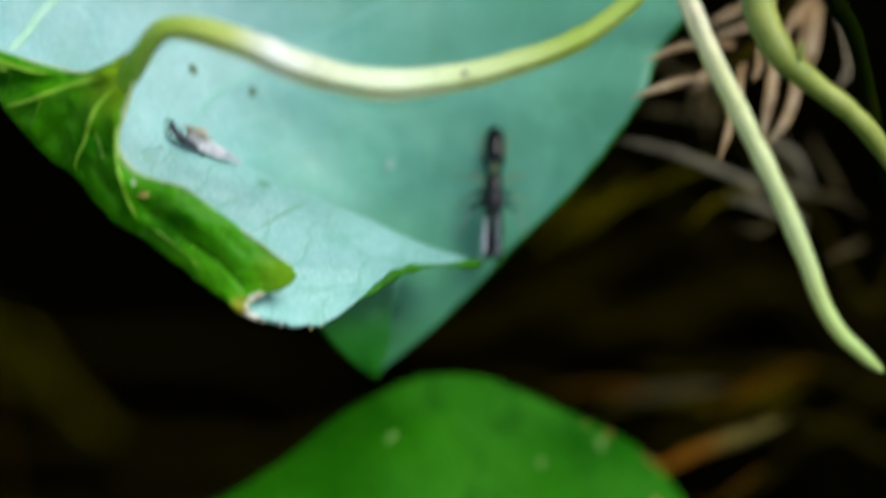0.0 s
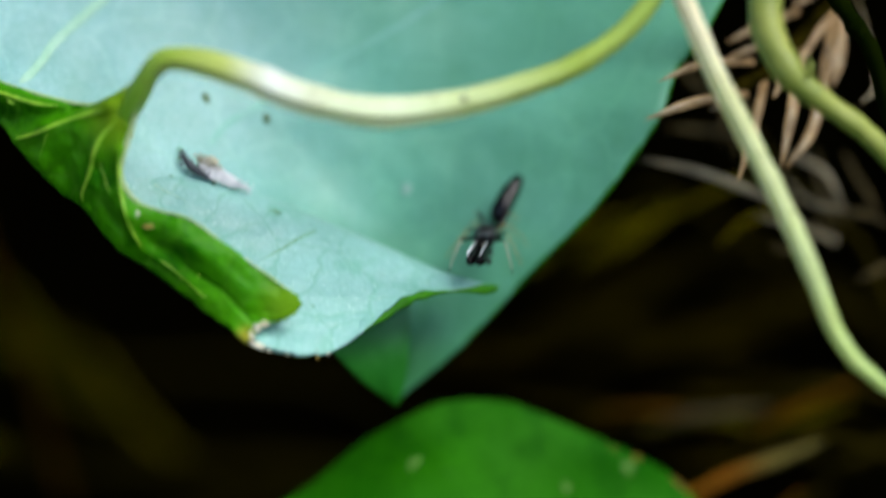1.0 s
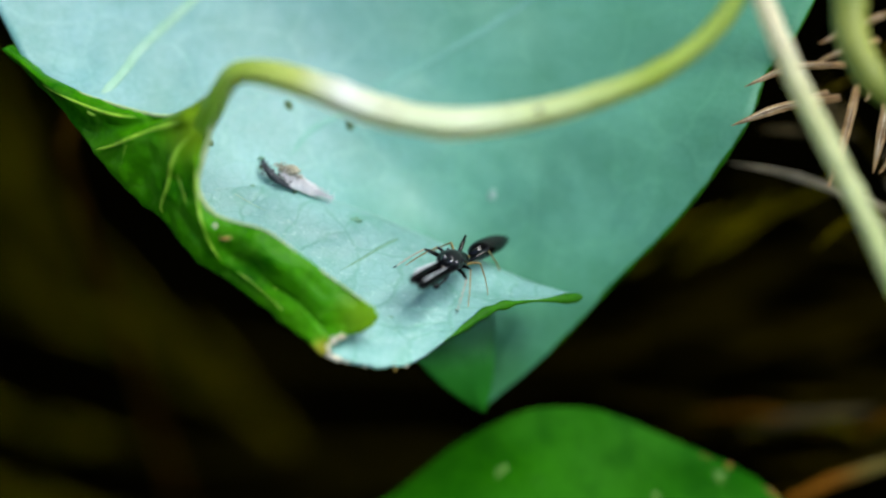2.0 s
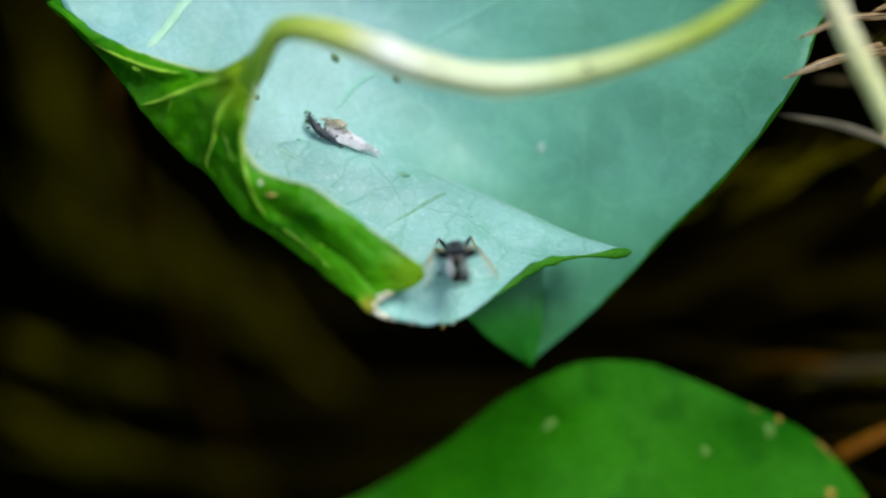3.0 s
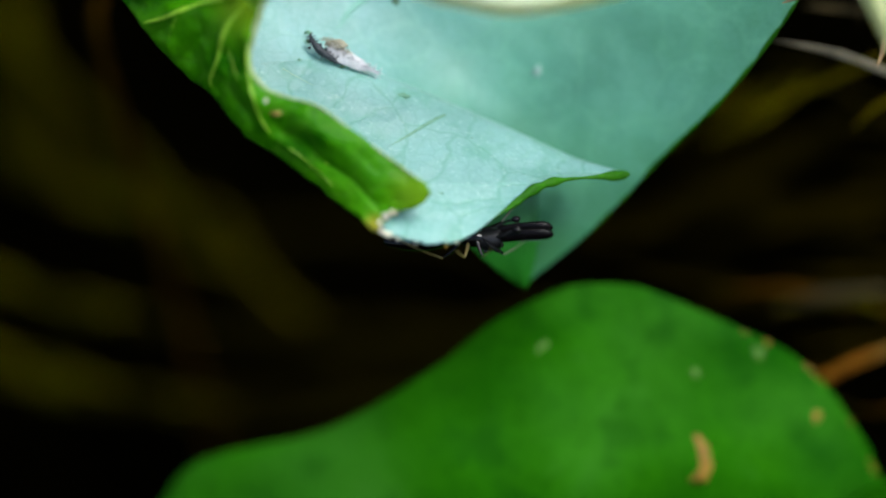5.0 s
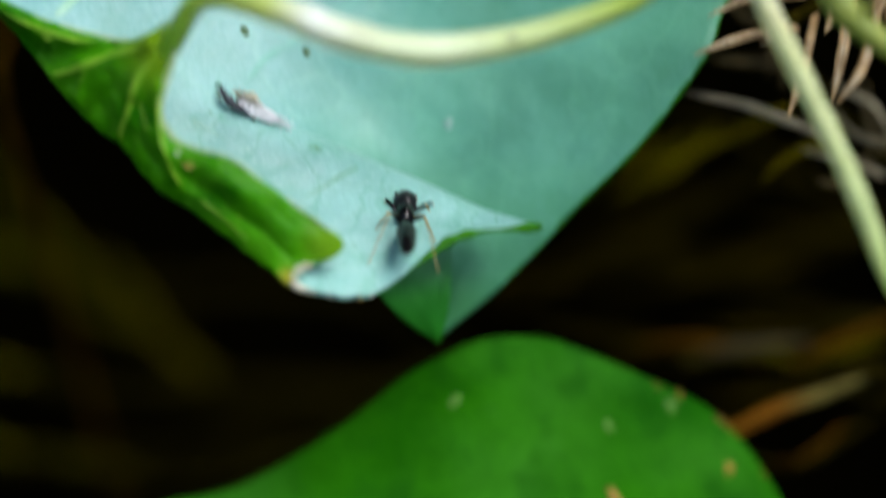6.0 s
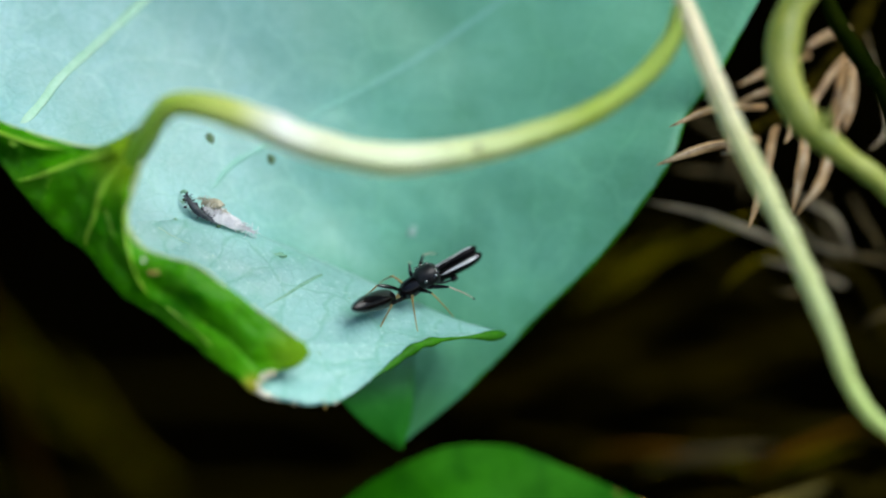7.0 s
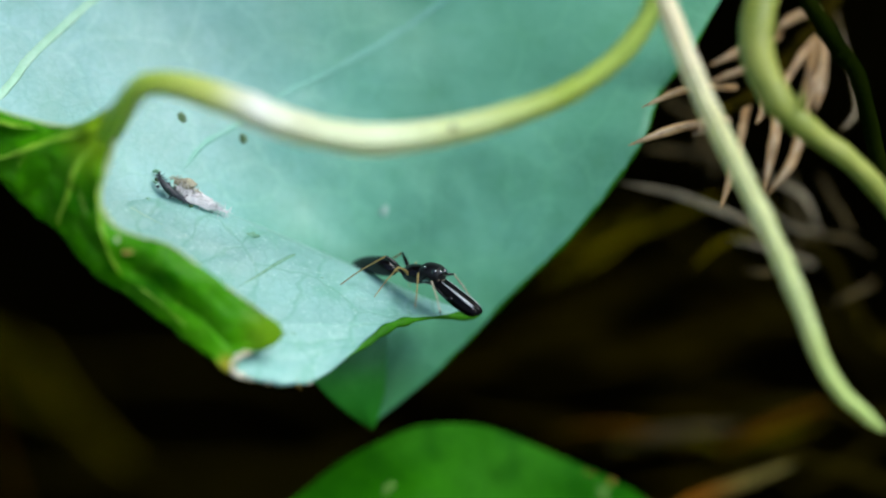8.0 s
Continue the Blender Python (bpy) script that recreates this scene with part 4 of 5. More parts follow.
for x, y, sx, sy, mat, lab in ((-3.75, -17.45, 0.5, 0.5, DULL_SPOT, "pale fleck"), (7.4, -25.6, 0.7, 1.35, BROWN_SPOT, "orange-brown dead spot"),
                               (15.8, -22.7, 0.5, 0.4, BROWN_SPOT, "orange-brown dead spot"), (11.4, -17.95, 0.6, 0.4, DULL_SPOT, "pale fleck"),
                               (6.9, -19.3, 0.45, 0.35, DULL_SPOT, "pale fleck"), (12.25, -17.2, 0.32, 0.2, BROWN_SPOT, "orange-brown dead spot")):
    part("leaf_spot", blob(on(LOW, x, y, 0.12), (sx * 1.25, sy * 1.25, 0.03), x, 0.6), mat, low_blade, lab)
for k, xy in enumerate((((9.65, -15.85), (10.65, -16.4), (11.5, -16.8)), ((14.75, -18.5), (15.75, -19.4), (16.6, -20.35)), ((18.1, -22.2), (18.7, -23.3), (19.1, -24.0)), ((20.0, -25.9), (20.45, -26.9), (20.7, -27.4)))):
    part("dry_edge", tube([on(LOW, x, y, 0.1) for x, y in xy], [0.03, 0.06 + 0.03 * (k % 2), 0.02], 24, 8, wobble=1.2), BROWN_SPOT, low_blade, "brown dried bit of leaf edge")

SMALL = loft([
    [(16.8, -31.0, -13.5), (18.4, -29.0, -12.6), (20.4, -27.5, -12.2), (22.8, -26.4, -12.4), (25.6, -26.3, -13.2)],
    [(18.2, -31.8, -14.4), (20.2, -30.2, -13.8), (22.4, -29.0, -13.6), (25.0, -28.2, -13.9), (28.0, -28.2, -14.8)],
    [(21.0, -33.0, -16.4), (23.0, -31.9, -16.0), (25.4, -31.0, -15.8), (28.0, -30.5, -16.2), (30.4, -30.8, -16.8)]], 30, 24, 0.3, 0.2, 51)
small = thing("low_leaf", "small dark green leaf overlapping the larger low leaf", "leaf", (26, -32, -15))
part("leaf_blade", sheet(SMALL), LOWLEAF, small, thick=0.3)
part("leaf_stalk", tube([(25.6, -30.3, -15.1), (28, -34, -17.5), tuple(local(34, 14, 24)), tuple(local(36, 18, -8))], [0.4, 0.5, 0.7, 0.8], 40, 10), STALK_GREEN, small)

# ---- dead conifer sprigs ----
def needle(points, width):
    """A flat, keeled, pointed dead needle."""
    n = 14
    line = spline(points, n)
    pts, faces = [], []
    for i, q in enumerate(line):
        d = (line[min(i + 1, n)] - line[max(i - 1, 0)]).normalized()
        a = d.cross(Vector((0.2, 0.1, 1))).normalized()
        b = a.cross(d)
        s = i / n
        w = width * (min(1.0, s / 0.35) ** 0.8 * 0.92 + 0.06) * (1.0 if s < 0.85 else 0.85)
        for k, (u, v) in enumerate(((-0.5, 0), (-0.14, 0.26), (0, -0.02), (0.14, 0.26), (0.5, 0), (0, -0.22))):
            pts.append(q + w * (u * a + v * b))
    for i in range(n):
        for k in range(6):
            m = (k + 1) % 6
            faces.append((i * 6 + k, i * 6 + m, (i + 1) * 6 + m, (i + 1) * 6 + k))
    faces += [(5, 4, 3, 2, 1, 0), tuple(n * 6 + k for k in range(6))]
    return pts, faces


sprig = thing("dead_sprig", "dead brown conifer sprig with stiff pointed needles", "dead twig", (34, 28, -22))
part("twig", tube([(17.6, 8.9, -5.2), (19.4, 9.6, -6.0), (21.9, 10.9, -7.0), (25.1, 13.9, -9.0), (27.3, 16.4, -10.0), (30.1, 21.1, -14.0), (36, 27, -30),
                   tuple(local(56, 130, 110)), tuple(local(70, 190, -8))],
                  [0.3, 0.5, 0.62, 0.65, 0.7, 0.75, 0.9, 1.3, 1.6], 90, 10, wobble=0.3), TWIG, sprig, "rough brown dead twig")
for pts, w, mat in (
        ([(12.7, 7.1, -2.0), (16.3, 8.4, -3.0), (20.2, 9.1, -5.4)], 0.85, NEEDLE),
        ([(13.6, 9.7, -1.6), (16.9, 11.1, -3.6), (20.7, 11.4, -5.6)], 0.7, NEEDLE),
        ([(19.2, 2.8, -3.0), (20.3, 5.9, -4.0), (21.6, 10.4, -6.6)], 0.85, NEEDLE),
        ([(22.3, 3.8, -4.0), (23.3, 8.0, -5.0), (24.5, 12.9, -8.2)], 1.05, NEEDLE),
        ([(22.8, 3.8, -5.0), (25.0, 7.2, -6.0), (27.0, 15.6, -9.6)], 1.0, NEEDLE),
        ([(28.3, 8.3, -8.0), (29.8, 10.6, -9.0), (28.6, 18.0, -11.6)], 0.45, NEEDLE_DULL),
        ([(17.4, 8.0, -5.0), (18.5, 8.4, -5.0), (20.2, 9.8, -6.2)], 0.5, NEEDLE),
        ([(21.8, 8.7, -4.0), (22.4, 9.7, -5.0), (23.0, 11.8, -7.5)], 0.6, NEEDLE),
        ([(17.8, 8.0, -3.0), (18.0, 9.0, -4.0), (20.0, 9.7, -6.2)], 0.5, NEEDLE),
        ([(18.9, 13.0, -7.0), (21.5, 14.3, -8.0), (24.3, 15.4, -8.8)], 0.7, NEEDLE),
        ([(18.7, 11.7, -6.4), (20.9, 12.6, -7.0), (23.1, 13.3, -7.8)], 0.6, NEEDLE),
        ([(23.8, 15.7, -8.6), (25.5, 16.8, -9.2), (27.3, 17.3, -9.8)], 0.75, NEEDLE),
        ([(23.7, 10.9, -6.0), (25.4, 13.5, -7.6), (27.0, 15.4, -9.0)], 0.7, NEEDLE),
        ([(25.6, 9.7, -6.0), (26.9, 12.5, -7.5), (27.7, 14.9, -9.3)], 0.85, NEEDLE),
        ([(26.4, 9.6, -7.0), (27.2, 12.4, -8.0), (27.6, 16.6, -10.2)], 0.8, NEEDLE)):
    one = part("needle", needle(pts, w * 0.76), mat, sprig, smooth=False)
    line = spline(pts, 14)
    for side, thin in ((-0.15, 0.055), (0.15, 0.03)):
        keel = []
        for i in range(1, 13):
            d = (line[i + 1] - line[i - 1]).normalized()
            a = d.cross(Vector((0.2, 0.1, 1))).normalized()
            keel.append(line[i] + w * 0.76 * (side * a + 0.25 * a.cross(d)) * min(1.0, 0.1 + i / 5))
        part("keel", tube(keel, [0.01] + [thin * w] * 4 + [0.02], 24, 6, 0.6, wobble=0.9), KEEL, one, "pale worn keel")

back = thing("dead_sprig", "grey weathered dead sprig lying behind the leaf", "dead twig", (34, -2, -24))
part("twig", tube([(19.6, 12.0, -19.0), (23.0, 6.5, -20.0), (26.4, 2.5, -22.0), (30.0, -0.6, -22.0), (38, -6, -30), tuple(local(60, 90, 70)), tuple(local(66, 130, -8))],
                  [0.2, 0.25, 0.3, 0.36, 0.55, 1.0, 1.3], 70, 10, wobble=0.3), TWIG, back, "rough brown dead twig")
for pts, w, mat in (
        ([(12.45, 4.9, -10.0), (17.15, 3.95, -11.0), (21.85, 2.2, -12.0), (24.2, 1.33, -13.1)], 0.8, NEEDLE_GREY),
        ([(21.35, 0.8, -14.0), (23.8, 0.25, -14.0), (26.5, -0.7, -15.0), (27.85, -1.17, -16.1)], 0.75, NEEDLE_GREY),
        ([(28.0, 1.2, -13.0), (26.8, 3.8, -13.4), (25.0, 5.0, -14.5), (24.1, 5.6, -15.65)], 0.7, NEEDLE_GREY),
        ([(30.9, 0.9, -15.0), (30.1, 2.4, -15.2), (29.3, 3.9, -16.0), (28.73, 5.43, -17.0)], 0.5, NEEDLE_DULL),
        ([(29.2, -4.2, -16.0), (30.95, -3.4, -16.4), (32.45, -2.9, -18.0), (33.2, -2.48, -19.4)], 0.45, NEEDLE_DULL),
        ([(32.4, -0.6, -15.0), (30.45, 0.66, -15.0), (28.5, 1.1, -15.4), (26.9, 2.3, -18.5)], 0.5, NEEDLE_DULL),
        ([(28.4, 1.2, -14.5), (26.45, 1.5, -14.6), (25.2, 2.2, -15.5), (24.5, 3.6, -18.5)], 0.5, NEEDLE_GREY),
        ([(22.4, -1.5, -14.0), (23.7, -1.75, -14.2), (24.8, -1.5, -15.0), (27.5, 0.6, -19.5)], 0.42, NEEDLE_DULL),
        ([(18.85, -1.6, -17.0), (21.05, 0.35, -18.0), (23.7, 1.25, -19.0), (25.02, 1.7, -20.1)], 0.6, STRAW_PALE),
        ([(11.05, -0.3, -25.0), (15.7, 1.3, -25.0), (19.8, 3.15, -24.0), (21.85, 4.08, -24.1)], 0.8, STRAW_PALE),
        ([(15.8, 13.5, -16.0), (17.3, 11.1, -17.5), (21.0, 9.7, -19.4)], 0.8, NEEDLE_DULL),
        ([(19.2, 6.4, -17.0), (19.9, 8.6, -18.0), (20.4, 10.7, -19.0)], 0.8, NEEDLE_DULL),
        ([(20.6, 5.4, -17.5), (20.8, 7.6, -18.0), (21.4, 9.2, -19.4)], 0.9, NEEDLE_DULL),
        ([(14.8, 7.5, -15.0), (18.0, 7.4, -17.0), (22.5, 7.2, -19.8)], 0.7, NEEDLE_DULL),
        ([(26.8, 6.3, -20.0), (27.6, 2.7, -21.0), (29.3, 0.0, -21.8)], 0.9, NEEDLE_DULL)):
    part("needle", needle(pts, w * 0.68), mat, back, smooth=False)


def dead_branch(name, label, a, b, radius, count, length, mat, seed, spread=22):
    """A thin dead branchlet between two places, beset with dry needles, whose foot runs on down to the ground."""
    rnd = random.Random(seed)
    a, b = Vector(a), Vector(b)
    d = (b - a).normalized()
    q = LEAF @ (b * MM) / MM
    w = LEAF.to_3x3() @ d
    foot = [local(q.x + w.x * 26, q.y + 22, q.z * 0.55), local(q.x + w.x * 40, q.y + 48, -9)]
    top = thing(name, label, "dead twig", a, "dead brush behind the leaf")
    mid = (a + b) / 2 + Vector((0, rnd.uniform(-0.6, 0.6), rnd.uniform(-1, 1)))
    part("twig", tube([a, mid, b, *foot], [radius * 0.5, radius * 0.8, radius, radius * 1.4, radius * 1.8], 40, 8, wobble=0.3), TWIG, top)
    for k in range(count):
        s = (k + rnd.random()) / count
        base = a.lerp(mid, 2 * s) if s < 0.5 else mid.lerp(b, 2 * s - 1)
        side = d.cross(Vector((0, 0, 1))).normalized()
        t1, t2 = radians(rnd.uniform(-spread, spread)), radians(rnd.uniform(-spread, spread))
        way = (-d + side * math.tan(t1) + Vector((0, 0, math.tan(t2)))).normalized()
        ln = length * rnd.uniform(0.6, 1.15)
        end = base + way * ln
        bend = (base + end) / 2 + Vector((rnd.uniform(-0.4, 0.4), rnd.uniform(-0.4, 0.4), 0))
        part("needle", needle([end, bend, base], rnd.uniform(0.7, 1.1) * length * 0.085), mat, top)
    return top


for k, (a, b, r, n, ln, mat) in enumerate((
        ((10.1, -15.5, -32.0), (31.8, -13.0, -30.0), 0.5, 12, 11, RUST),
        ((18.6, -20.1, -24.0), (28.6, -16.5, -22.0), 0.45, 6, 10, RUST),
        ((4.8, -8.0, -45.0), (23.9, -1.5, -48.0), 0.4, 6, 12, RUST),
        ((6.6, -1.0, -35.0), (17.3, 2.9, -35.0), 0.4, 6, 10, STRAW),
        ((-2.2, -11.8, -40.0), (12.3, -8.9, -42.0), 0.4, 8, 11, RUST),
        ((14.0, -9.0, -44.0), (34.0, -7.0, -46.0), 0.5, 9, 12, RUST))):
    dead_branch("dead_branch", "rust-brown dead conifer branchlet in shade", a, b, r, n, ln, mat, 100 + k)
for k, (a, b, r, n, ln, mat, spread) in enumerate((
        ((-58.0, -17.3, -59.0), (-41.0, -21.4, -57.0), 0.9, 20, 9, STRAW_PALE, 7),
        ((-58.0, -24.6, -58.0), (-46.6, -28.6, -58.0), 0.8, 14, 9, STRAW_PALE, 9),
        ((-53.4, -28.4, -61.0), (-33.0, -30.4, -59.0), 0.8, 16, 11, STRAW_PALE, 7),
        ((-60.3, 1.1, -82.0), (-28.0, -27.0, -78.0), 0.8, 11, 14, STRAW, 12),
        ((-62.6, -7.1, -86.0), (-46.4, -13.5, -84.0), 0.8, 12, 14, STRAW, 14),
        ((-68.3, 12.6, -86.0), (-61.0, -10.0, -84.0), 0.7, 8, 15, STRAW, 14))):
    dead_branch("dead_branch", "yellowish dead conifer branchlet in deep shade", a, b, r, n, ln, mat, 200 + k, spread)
rusty = thing("dead_sprig", "orange-brown dead conifer sprig in shade beyond the low leaf", "dead twig", (34, -18, -30))
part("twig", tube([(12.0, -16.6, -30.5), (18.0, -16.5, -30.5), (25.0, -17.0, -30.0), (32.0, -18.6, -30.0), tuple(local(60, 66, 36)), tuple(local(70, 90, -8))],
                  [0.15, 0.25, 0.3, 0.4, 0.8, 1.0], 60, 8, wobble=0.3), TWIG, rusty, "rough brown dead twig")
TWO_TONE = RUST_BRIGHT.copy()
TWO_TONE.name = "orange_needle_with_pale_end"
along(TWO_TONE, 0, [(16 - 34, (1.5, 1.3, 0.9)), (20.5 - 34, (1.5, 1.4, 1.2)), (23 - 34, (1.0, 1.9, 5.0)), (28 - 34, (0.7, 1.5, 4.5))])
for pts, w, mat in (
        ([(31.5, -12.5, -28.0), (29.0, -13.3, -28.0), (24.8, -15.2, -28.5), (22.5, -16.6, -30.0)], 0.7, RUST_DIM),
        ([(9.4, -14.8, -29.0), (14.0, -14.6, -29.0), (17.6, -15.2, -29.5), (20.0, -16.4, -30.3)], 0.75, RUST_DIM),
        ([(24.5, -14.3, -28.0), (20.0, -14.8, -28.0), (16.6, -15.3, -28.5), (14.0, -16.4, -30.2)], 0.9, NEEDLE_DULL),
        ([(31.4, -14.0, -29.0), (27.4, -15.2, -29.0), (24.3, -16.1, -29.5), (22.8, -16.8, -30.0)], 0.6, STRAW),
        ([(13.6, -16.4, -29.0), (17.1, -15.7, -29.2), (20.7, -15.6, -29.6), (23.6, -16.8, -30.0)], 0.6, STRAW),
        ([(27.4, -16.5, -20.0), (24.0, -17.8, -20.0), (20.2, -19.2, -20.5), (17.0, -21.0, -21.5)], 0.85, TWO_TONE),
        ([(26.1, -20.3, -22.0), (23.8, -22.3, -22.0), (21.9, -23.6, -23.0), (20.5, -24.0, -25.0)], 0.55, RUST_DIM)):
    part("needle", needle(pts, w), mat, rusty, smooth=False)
part("twig", tube([(32.0, -18.6, -30.0), (24.0, -23.6, -26.0), (20.4, -24.0, -25.2), (16.2, -21.4, -21.8)], [0.35, 0.28, 0.22, 0.15], 30, 8, wobble=0.3), TWIG, rusty, "rough brown side twig")
stalk = thing("dead_stalk", "thin upright orange-brown dead grass stalk", "dead grass", (-40.2, 3.7, -25))
part("blade", tube([(-40.2, 22, -22), (-40.4, 10.8, -25), (-40.6, 3.7, -25.5), tuple(local(-41, 40, 30)), tuple(local(-41, 46, -8))], [0.2, 0.4, 0.45, 0.4, 0.4], 40, 8), RUST_DIM, stalk)

# ---- the spider: forward +x, up +z, the waist at the origin, millimetres ----
def ellipsoid(rings, sides=16, squash=1.0):
    """A body turned round the x axis: rings of (x, half width, half height, centre height)."""
    pts, faces = [], []
    k = len(rings)
    fine = spline([(r[0], r[1], r[2]) for r in rings], 6 * (k - 1))
    high = spline([(r[3], 0, 0) for r in rings], 6 * (k - 1))
    for q, h in zip(fine, high):
        for i in range(sides):
            t = 2 * math.pi * i / sides
            pts.append((q.x, max(q.y, 0.01) * math.cos(t), h.x + max(q.z, 0.01) * math.sin(t)))
    n = len(fine)
    for j in range(n - 1):
        for i in range(sides):
            m = (i + 1) % sides
            faces.append((j * sides + i, j * sides + m, (j + 1) * sides + m, (j + 1) * sides + i))
    faces += [tuple(range(sides - 1, -1, -1)), tuple((n - 1) * sides + i for i in range(sides))]
    return pts, faces


def pivoted(mesh, at):
    return [Vector(p) - Vector(at) for p in mesh[0]], mesh[1]


spider = new("jumping_spider")
spider.empty_display_size = 0.002
tagged(spider, "black ant-like jumping spider with long polished jaws, on the leaf", "spider")
abdomen = part("abdomen", ellipsoid([(-4.45, 0.05, 0.05, 0.06), (-4.36, 0.17, 0.16, 0.06), (-4.05, 0.33, 0.31, 0.08), (-3.3, 0.55, 0.52, 0.12), (-2.3, 0.65, 0.62, 0.16), (-1.4, 0.64, 0.62, 0.16),
                                     (-0.80, 0.52, 0.50, 0.12), (-0.50, 0.28, 0.28, 0.05), (-0.36, 0.10, 0.10, 0.0)]), BLACK, spider, "black glossy oval abdomen")
part("waist", ellipsoid([(-0.42, 0.09, 0.09, 0.0), (-0.1, 0.12, 0.11, 0.0), (0.3, 0.2, 0.18, 0.0)]), AMBER, spider, "amber narrow waist")
part("thorax", ellipsoid([(0.12, 0.05, 0.05, -0.02), (0.3, 0.34, 0.36, 0.0), (0.75, 0.58, 0.60, 0.06), (1.35, 0.62, 0.64, 0.12), (1.8, 0.56, 0.58, 0.18)]), BLACK, spider)
head = part("head", ellipsoid([(1.35, 0.3, 0.3, 0.15), (1.6, 0.60, 0.62, 0.26), (2.1, 0.73, 0.72, 0.36), (2.7, 0.73, 0.70, 0.34), (2.95, 0.64, 0.58, 0.3), (3.02, 0.3, 0.3, 0.3)]),
            SATIN, spider, "broad black finely haired head")
for y, z, x, r in ((0.24, 0.60, 2.88, 0.26), (-0.24, 0.60, 2.88, 0.26), (0.56, 0.66, 2.66, 0.19), (-0.56, 0.66, 2.66, 0.19), (0.6, 0.74, 1.95, 0.14), (-0.6, 0.74, 1.95, 0.14)):
    part("eye", blob((x, y, z), (r, r, r), 1, 0.0, 8), EYE, head, "glossy black round eye")
part("face_band", tube([(2.98, -0.5, 0.16), (3.04, -0.2, 0.12), (3.04, 0.2, 0.12), (2.98, 0.5, 0.16)], [0.02, 0.035, 0.035, 0.02], 16, 6, wobble=0.4), HUSK, head, "pale hairs below the eyes")
JAWS = []
for side in (-1, 1):
    jaw = part("jaw", [*ellipsoid([(2.8, 0.2, 0.24, -0.02), (3.1, 0.27, 0.38, -0.04), (4.2, 0.29, 0.45, -0.12), (5.4, 0.33, 0.44, -0.14), (6.0, 0.27, 0.32, -0.10), (6.25, 0.1, 0.1, -0.04)])],
               JAW_BLACK, spider, "long polished black jaw")
    jaw.data.transform(Matrix.Translation((0, side * 0.31 * SPIDER_UNIT, -0.06 * SPIDER_UNIT)))
    JAWS.append(jaw)
    # The reflection along each polished jaw is built as a white stripe.
    if side < 0:
        part("stripe", tube([(3.15, -0.45, 0.25), (4.2, -0.50, 0.245), (5.3, -0.53, 0.21), (5.95, -0.47, 0.13)], [0.03, 0.075, 0.11, 0.03], 24, 8, 0.6), JAW_GLINT, jaw, "broad white glint painted on the jaw")
    else:
        part("stripe", tube([(3.15, 0.31, 0.30), (4.2, 0.33, 0.305), (5.3, 0.35, 0.285), (5.95, 0.34, 0.19)], [0.03, 0.04, 0.05, 0.03], 24, 8, 0.35), JAW_GLINT, jaw, "thin white glint painted on the jaw")
    feeler = part("palp", tube([(2.7, side * 0.4, -0.25), (3.1, side * 0.55, -0.45), (3.5, side * 0.52, -0.7), (3.9, side * 0.5, -0.78)], [0.1, 0.09, 0.08, 0.1], 16, 8), SATIN, spider)
    part("palp_tip", blob((3.95, side * 0.5, -0.8), (0.3, 0.2, 0.2), 3, 0.2, 8), BLACK, feeler, "dark swollen tip")

FEET = -1.5
LEGS = []
for side in (-1, 1):
    for k, (hx, kx, ky, kz, fx, fy) in enumerate(((1.75, 3.0, 1.6, 0.25, 4.3, 2.3), (1.4, 1.9, 1.35, 0.45, 2.6, 2.5), (0.95, 0.45, 1.2, 0.5, -0.3, 2.4), (0.55, -0.7, 1.0, 0.95, -3.3, 1.9))):
        hip = Vector((hx, side * 0.35, -0.15))
        knee = Vector((kx, side * ky, kz))
        foot = Vector((fx, side * fy, FEET))
        shin = knee.lerp(foot, 0.52) + Vector((0, 0, 0.12))
        leg = part("leg", pivoted(tube([hip, hip.lerp(knee, 0.5) + Vector((0, 0, 0.12)), knee], [0.09, (0.15, 0.12, 0.09, 0.15)[k], 0.07], 14, 8), hip),
                   AMBER if k == 2 else BLACK, spider, "thin amber leg" if k == 2 else "thin leg, dark above, amber below")
        part("lower_leg", pivoted(tube([knee, shin, foot.lerp(shin, 0.15), foot], [0.058, 0.044, 0.032, 0.022], 18, 8), hip), PALE_LEG if k == 0 else AMBER, leg, "amber translucent lower leg" if k else "pale lower leg")
        if k == 0:
            part("foot", pivoted(tube([foot.lerp(shin, 0.2), foot.lerp(shin, 0.1), foot], [0.05, 0.055, 0.03], 8, 8), hip), SATIN, leg, "dark foot")
        LEGS.append((leg, hip * SPIDER_UNIT, side, k))

